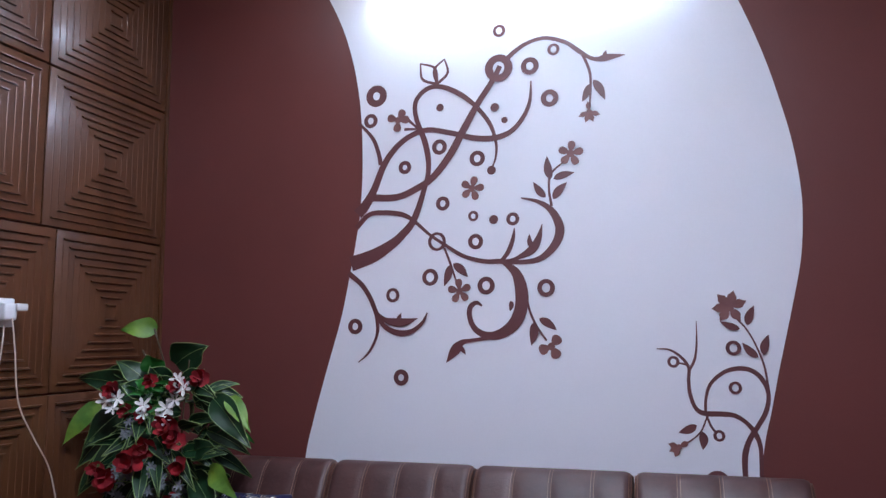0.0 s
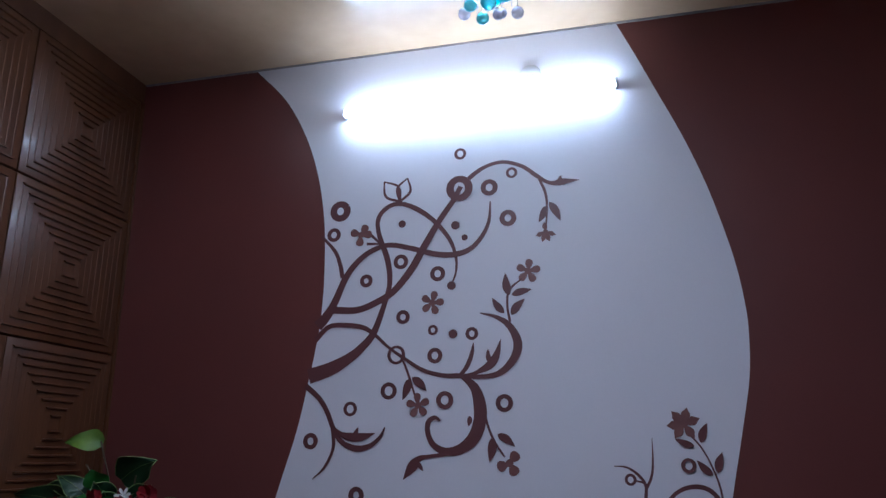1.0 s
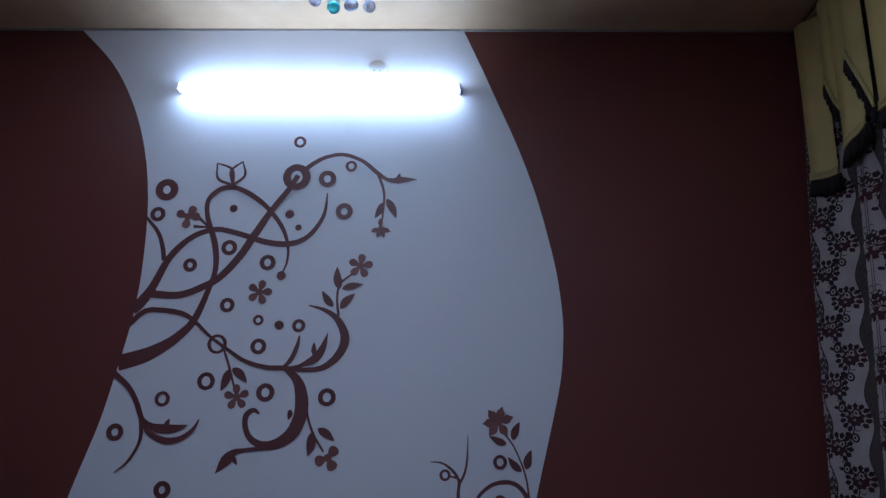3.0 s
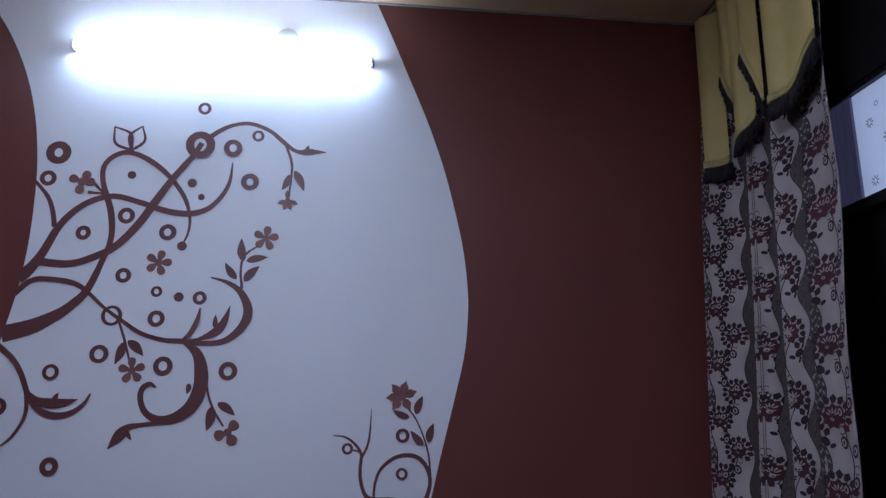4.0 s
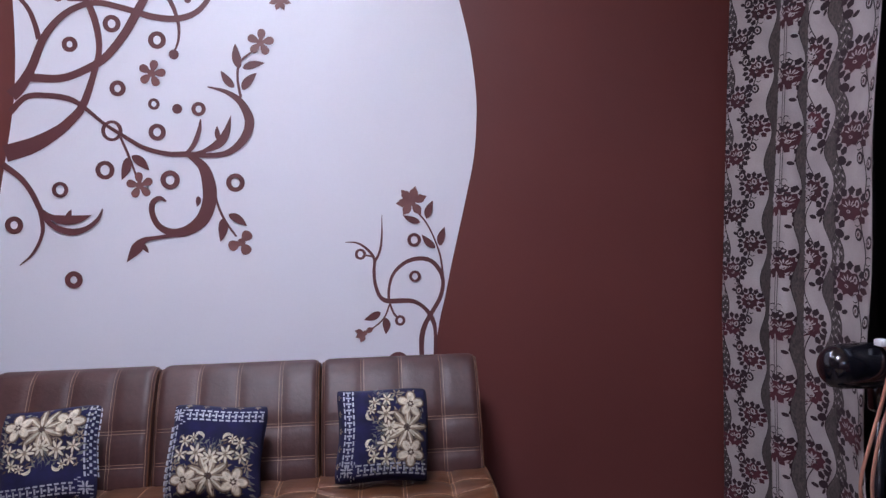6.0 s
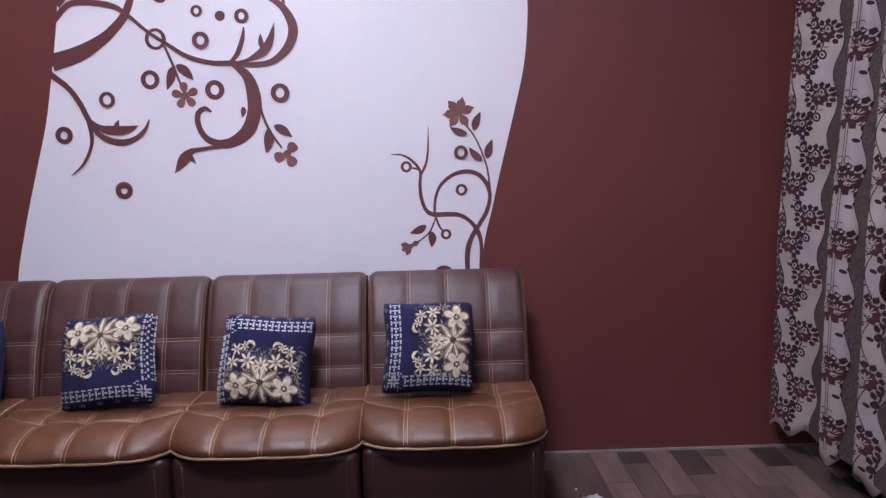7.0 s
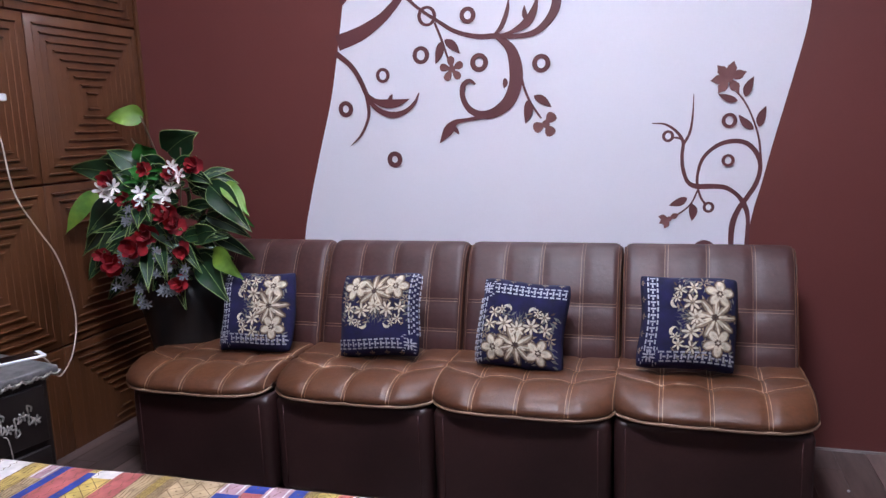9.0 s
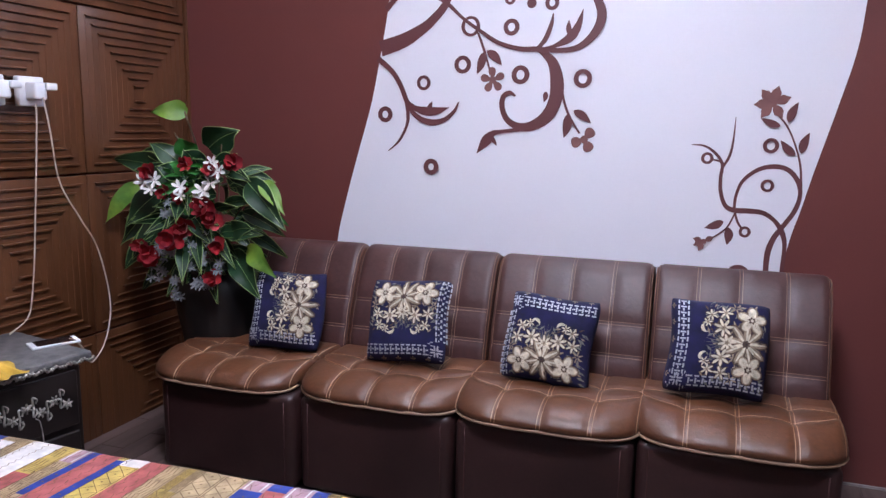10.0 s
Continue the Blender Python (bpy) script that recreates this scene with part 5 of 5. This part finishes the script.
cur = thing("curtain", "grey patterned curtain with maroon flowers and wavy bands", "curtain")
bm = bmesh.new()
nw, nz = 170, 60
rows = [[bm.verts.new(curtain_point(min(CLOTHW * i / nw, CLOTHW - 0.0001), CLOW + 0.02 * math.sin(i * 0.35) + (CTOP - CLOW) * k / nz)) for k in range(nz + 1)] for i in range(nw + 1)]
for a, b in zip(rows, rows[1:]):
    for k in range(nz):
        bm.faces.new((a[k], b[k], b[k + 1], a[k + 1]))
cloth = part("cloth", bm, CURTAIN, cur, "grey lilac woven cloth in folds")
sol = cloth.modifiers.new("thickness", "SOLIDIFY")
sol.thickness = 0.003
sol.offset = 0
flowers, inks, bands, pale = bmesh.new(), bmesh.new(), bmesh.new(), bmesh.new()


def woven(bm, loop, lift=0.003):
    """A woven motif, laid on both faces of the cloth."""
    for s in (1, -1):
        bm.faces.new([bm.verts.new(curtain_point(w, z, s * lift)) for w, z in loop])


def woven_line(bm, pts, width, lift):
    for (a, b), (c, d) in zip(pts, pts[1:]):
        woven(bm, [(a - width / 2, b), (a + width / 2, b), (c + width / 2, d), (c - width / 2, d)], lift)


def oval(w, z, a, b, turn=0.0, n=8):
    c, s = math.cos(turn), math.sin(turn)
    return [(w + a * math.cos(t) * c - b * math.sin(t) * s, z + a * math.cos(t) * s + b * math.sin(t) * c) for t in (2 * math.pi * k / n for k in range(n))]


REPEAT = 0.212


def bud(wf, zf, s=1, wide=1.0, size=1.0):
    """A fan-shaped flower: a maroon heart with pale veins, a crown of pointed petals and a leaf below."""
    def put(bm, loop, lift):
        woven(bm, [(wf + s * a * wide * size, zf + b * size) for a, b in loop], lift)

    def drop(a, r0, r1, half):
        c, e = math.cos(a), math.sin(a)
        m = r0 * 0.45 + r1 * 0.55
        return [(f * c - g * e, f * e + g * c) for f, g in ((r0, -half * 0.4), (m, -half), (r1, 0), (m, half), (r0, half * 0.4))]
    put(flowers, oval(0, -0.004, 0.024, 0.021, 0, 12), 0.0028)
    for j in range(9):
        put(flowers, drop(math.radians(-70 + 40 * j), 0.012, 0.034, 0.0095), 0.003 + 0.0001 * j)
    for j in range(12):
        a = math.radians(-62 + 26 * j)
        put(inks if j < 9 else flowers, drop(a, 0.033, 0.056, 0.0098), 0.003)
    for j in range(5):
        put(pale, drop(math.radians(30 + 30 * j), 0.007, 0.022, 0.0022), 0.0046)
    put(pale, oval(0.002, -0.008, 0.006, 0.004, 0.6, 7), 0.0046)
    put(flowers, oval(0.002, -0.008, 0.0036, 0.002, 0.6, 6), 0.0054)
    put(inks, oval(0.026, -0.062, 0.015, 0.011, 0.7, 9), 0.003)
    put(inks, oval(0.006, -0.073, 0.009, 0.006, -0.5, 8), 0.0034)


def curl(wv, z, s):
    pts = [(wv + s * (0.012 + 0.012 * math.cos(t)), z + 0.012 * math.sin(t)) for t in (2 * math.pi * k / 8 for k in range(8))]
    for (a, b), (c, d) in zip(pts, pts[1:]):
        woven(inks, [(a, b - 0.0015), (c, d - 0.0015), (c, d + 0.0015), (a, b + 0.0015)], 0.0033)


def face_point(x, y):
    """How far across the cloth the fold nearest to this place of the plan lies."""
    return float(RUN[int(np.argmin([(p[0] - x) ** 2 + (p[1] - y) ** 2 for p in PLAN]))])


A0, A1 = 0.0, face_point(1.897, -0.2)
B0, B1 = face_point(1.853, -0.33), face_point(1.872, -0.42)
C0, C1 = face_point(1.847, -0.525), face_point(1.86, -0.6)
D1, E1 = face_point(1.842, -0.79), CLOTHW
levels = np.arange(CLOW + 0.07, CTOP, REPEAT)
for z in levels:
    bud(A0 + 0.05, z, 1, 1.1, 1.0)
    bud(A1 - 0.03, z + 0.1, -1, 1.1, 0.95)
    bud(B0 + 0.014, z + 0.03, -1, 1.35, 1.1)
    bud(B1 - 0.014, z + 0.03, 1, 1.35, 1.1)
    bud(C1 - 0.03, z + 0.06, 1, 1.5, 1.1)
    bud(D1 + 0.012, z, -1, 2.0, 1.15)
    for k in range(4):
        woven(inks, oval(C1 + 0.014 + 0.01 * k, z - 0.03 + 0.022 * k, 0.013, 0.006, 0.9, 6), 0.003)
for wv, sway, stretch in ((A0 + 0.098, 0.02, 1.0), (D1 + 0.095, 0.02, 1.5)):
    pts = [(wv + sway * math.sin(2 * math.pi * q / REPEAT), q) for q in np.arange(CLOW + 0.03, CTOP, 0.0212)]
    woven_line(inks, pts, 0.005 * stretch, 0.003)
    for i, (a, b) in enumerate(pts):
        s = 1 if i % 2 else -1
        if i % 5 == 0:
            curl(a, b, s * stretch)
        elif i % 5 in (2, 3):
            woven(inks, oval(a + s * 0.019 * stretch, b + 0.008, 0.015 * stretch, 0.018, s * 0.5, 9), 0.0032)
            woven(pale, oval(a + s * 0.019 * stretch, b + 0.008, 0.009 * stretch, 0.011, s * 0.5, 8), 0.0042)
            woven(flowers, oval(a + s * 0.019 * stretch, b + 0.008, 0.004 * stretch, 0.007, s * 0.5, 6), 0.005)
for wv in ((B0 + B1) / 2 - 0.006, (B0 + B1) / 2 + 0.006):
    woven_line(inks, [(wv, q) for q in np.arange(CLOW + 0.03, CTOP, 0.03)], 0.003, 0.003)
for z in levels:
    for k in (-1, 1):
        curl((B0 + B1) / 2, z + 0.1, 1.2 * k)
# last two bands fill the recesses; their dark weave carries the shade there
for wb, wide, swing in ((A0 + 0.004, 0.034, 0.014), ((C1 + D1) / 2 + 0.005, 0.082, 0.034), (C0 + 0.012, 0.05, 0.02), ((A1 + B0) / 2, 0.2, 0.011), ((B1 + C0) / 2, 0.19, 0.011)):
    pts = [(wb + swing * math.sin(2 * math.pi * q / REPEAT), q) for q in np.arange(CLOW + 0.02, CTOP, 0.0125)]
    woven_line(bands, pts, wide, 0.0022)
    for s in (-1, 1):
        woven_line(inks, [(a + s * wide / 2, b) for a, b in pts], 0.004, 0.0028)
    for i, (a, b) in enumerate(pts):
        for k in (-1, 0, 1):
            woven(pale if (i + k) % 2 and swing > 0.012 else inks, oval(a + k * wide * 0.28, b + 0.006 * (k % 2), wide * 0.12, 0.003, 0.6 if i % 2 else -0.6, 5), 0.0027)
tagged(part("flower_weave", flowers, MAROON, cloth, "maroon woven flowers"), kind="stuff")
tagged(part("vine_weave", inks, INK, cloth, "black woven vines and petals"), kind="stuff")
tagged(part("vein_weave", pale, CURTAIN, cloth, "pale woven veins"), kind="stuff")
tagged(part("band_and_shade_weave", bands, BAND_AND_SHADE, cloth, "taupe wavy woven bands, with shade in the fold recesses"), kind="stuff")
part("curtain_rod", tube(bmesh.new(), [(1.93, -0.02, 2.96), (1.93, -1.9, 2.96)], 0.014, 12), CHROME, cur)

# gold valance in swags with a dark fringe
val = thing("valance", "gold satin swag valance with dark brown fringe", "valance")


def swag(start, end, edge, pleats, phase):
    """A hanging piece from y0 to y1; edge gives the lower height at 0, 0.5 and 1."""
    n, m = 40, 24
    low = spline([(k / (len(edge) - 1), e) for k, e in enumerate(edge)], 20)
    fs, hs = [p[0] for p in low], [p[1] for p in low]
    bm = bmesh.new()

    def at(i, k):
        f = i / n
        zl = float(np.interp(f, fs, hs))
        z = zl + (2.95 - zl) * k / m
        y = start[1] + (end[1] - start[1]) * f - 0.01 * math.sin(2 * math.pi * pleats * f + phase)
        x = start[0] + (end[0] - start[0]) * f - 0.012 * math.sin(2 * math.pi * pleats * f + phase) - 0.006 * (1 - k / m)
        return Vector((x, y, z))
    rows = [[bm.verts.new(at(i, k)) for k in range(m + 1)] for i in range(n + 1)]
    for a, b in zip(rows, rows[1:]):
        for k in range(m):
            bm.faces.new((a[k], b[k], b[k + 1], a[k + 1]))
    sw = part("swag", bm, GOLD, val, "gold satin swag")
    bm = bmesh.new()
    tube(bm, [at(i, 0) + Vector((-0.004, 0, 0.006)) for i in range(n + 1)], 0.006, 6)
    tube(bm, [at(i, 0) + Vector((-0.004, 0, 0.03)) for i in range(n + 1)], 0.003, 5)
    for i in range(0, n + 1):
        tube(bm, [at(i, 0) + Vector((-0.005, 0, 0.004)), at(i, 0) + Vector((-0.005, 0, 0.03))], 0.0022, 4)
    part("braid", bm, TRIM, sw, "gold braid edge")
    bm = bmesh.new()
    rnd = random.Random(2)
    for i in range(n * 4 + 1):
        p = at(i / 4, 0)
        for s in (0, 1):
            d = Vector((rnd.uniform(-0.008, 0.008), rnd.uniform(-0.01, 0.01), 0))
            tube(bm, [p + d * 0.3 + Vector((0.002, 0, 0)), p + d + Vector((0, 0, -0.028)), p + d * 1.4 + Vector((0, 0, -0.05 - rnd.uniform(0, 0.015)))], 0.0032, 4)
    part("fringe", bm, FRINGE, sw, "dark brown fringe")


swag((1.908, -0.085), (1.940, -0.215), (2.27, 2.255, 2.26), 0.7, 0.5)
swag((1.920, -0.26), (1.920, -0.36), (2.62, 2.5, 2.42), 0.6, 0.4)
swag((1.907, -0.345), (1.920, -0.47), (2.29, 2.31, 2.35), 0.8, 0.0)
swag((1.910, -0.44), (1.897, -0.57), (2.62, 2.5, 2.36), 0.6, 0.9)
swag((1.893, -0.62), (1.860, -0.95), (2.315, 2.31, 2.335, 2.39), 1.3, 1.0)

# ---- pedestal fan ----
fan = thing("pedestal_fan", "glossy black pedestal fan with pink cord looped over it", "fan", pose(1.70, -1.05, -0.248))
part("base", lathe(bmesh.new(), ((0.17, 0.248), (0.17, 0.263), (0.12, 0.283), (0.03, 0.298))), BLACKPLASTIC, fan)
part("pole", tube(bmesh.new(), [(0.03, 0, 0.26), (0.08, 0, 1.03)], 0.013, 12), BLACKPLASTIC, fan)
part("neck", boxed(0.05, 0.11, -0.025, 0.025, 0.98, 1.06, r=0.01), BLACKPLASTIC, fan)
part("motor_housing", lathe(bmesh.new(), ((0.012, -0.088), (0.034, -0.084), (0.05, -0.07), (0.056, -0.045), (0.058, 0.0), (0.058, 0.09), (0.05, 0.11), (0.02, 0.115)), pose(0.01, 0, 1.1, 0, 90, 0), 32), BLACKPLASTIC, fan, "glossy black motor housing")
part("tag", boxed(0.035, 0.06, -0.062, -0.03, 1.155, 1.172, r=0.003), WHITEPLASTIC, fan, "white tag")
for o, d in ((0.0, 0.0), (0.012, 0.02), (0.03, 0.06)):
    part("cord", tube(bmesh.new(), spline([(0.062 + o, -0.03, 1.16), (0.055 + o, -0.065, 1.12), (0.03 + d, -0.07, 1.03), (0.0 + d, -0.072, 0.94), (-0.03 + d * 1.5, -0.07, 0.82), (0.0 + d, -0.06, 0.7)], 6), 0.005, 6), PINKCORD, fan, "pink plastic cord")

# ---- litter on the floor ----
pa = thing("paper_scrap", "small torn white paper scrap on the plank floor", "paper", pose(1.06, -0.4, 0.0, 0, 0, 25))
bm = bmesh.new()
grid = [[bm.verts.new((0.075 * (i / 5 - 0.5), 0.05 * (j / 4 - 0.5), 0.003 + 0.006 * abs(math.sin(i * 1.3 + j)))) for j in range(5)] for i in range(6)]
for i in range(5):
    for j in range(4):
        bm.faces.new((grid[i][j], grid[i + 1][j], grid[i + 1][j + 1], grid[i][j + 1]))
part("sheet", bm, WHITEPLASTIC, pa).modifiers.new("thickness", "SOLIDIFY").thickness = 0.001
cr = thing("crumb", "tiny pale crumb on the plank floor", "crumb", pose(1.02, -0.318, 0.0))
part("grain", ball(bmesh.new(), 0, 0, 0.004, 0.005, 1), WHITEPLASTIC, cr)

# ---- floor planks ----
fl = bpy.data.objects["floor"]
PW, PL = 0.105, 0.42
bm = boxed(-PW / 2 + 0.0008, PW / 2 - 0.0008, -PL / 2 + 0.0008, PL / 2 - 0.0008, -0.006, 0.0, r=0.001, seg=1)
first = part("plank", bm, PLANK, fl, smooth=False)
rnd = random.Random(4)
x, k = XL + PW / 2 - 0.05, 0
while x < XR + PW / 2:
    y = -PL / 2 + (k * 0.37 % 1) * PL
    while y > -1.75:
        o = first if k == 0 and first.location.length == 0 else first.copy()
        if o is not first:
            scene.collection.objects.link(o)
        top = min(y + PL / 2, 0.1)
        o.location = (x, (top + y - PL / 2) / 2, 0)
        o.scale.y = (top - y + PL / 2) / PL
        y -= PL
    x += PW
    k += 1
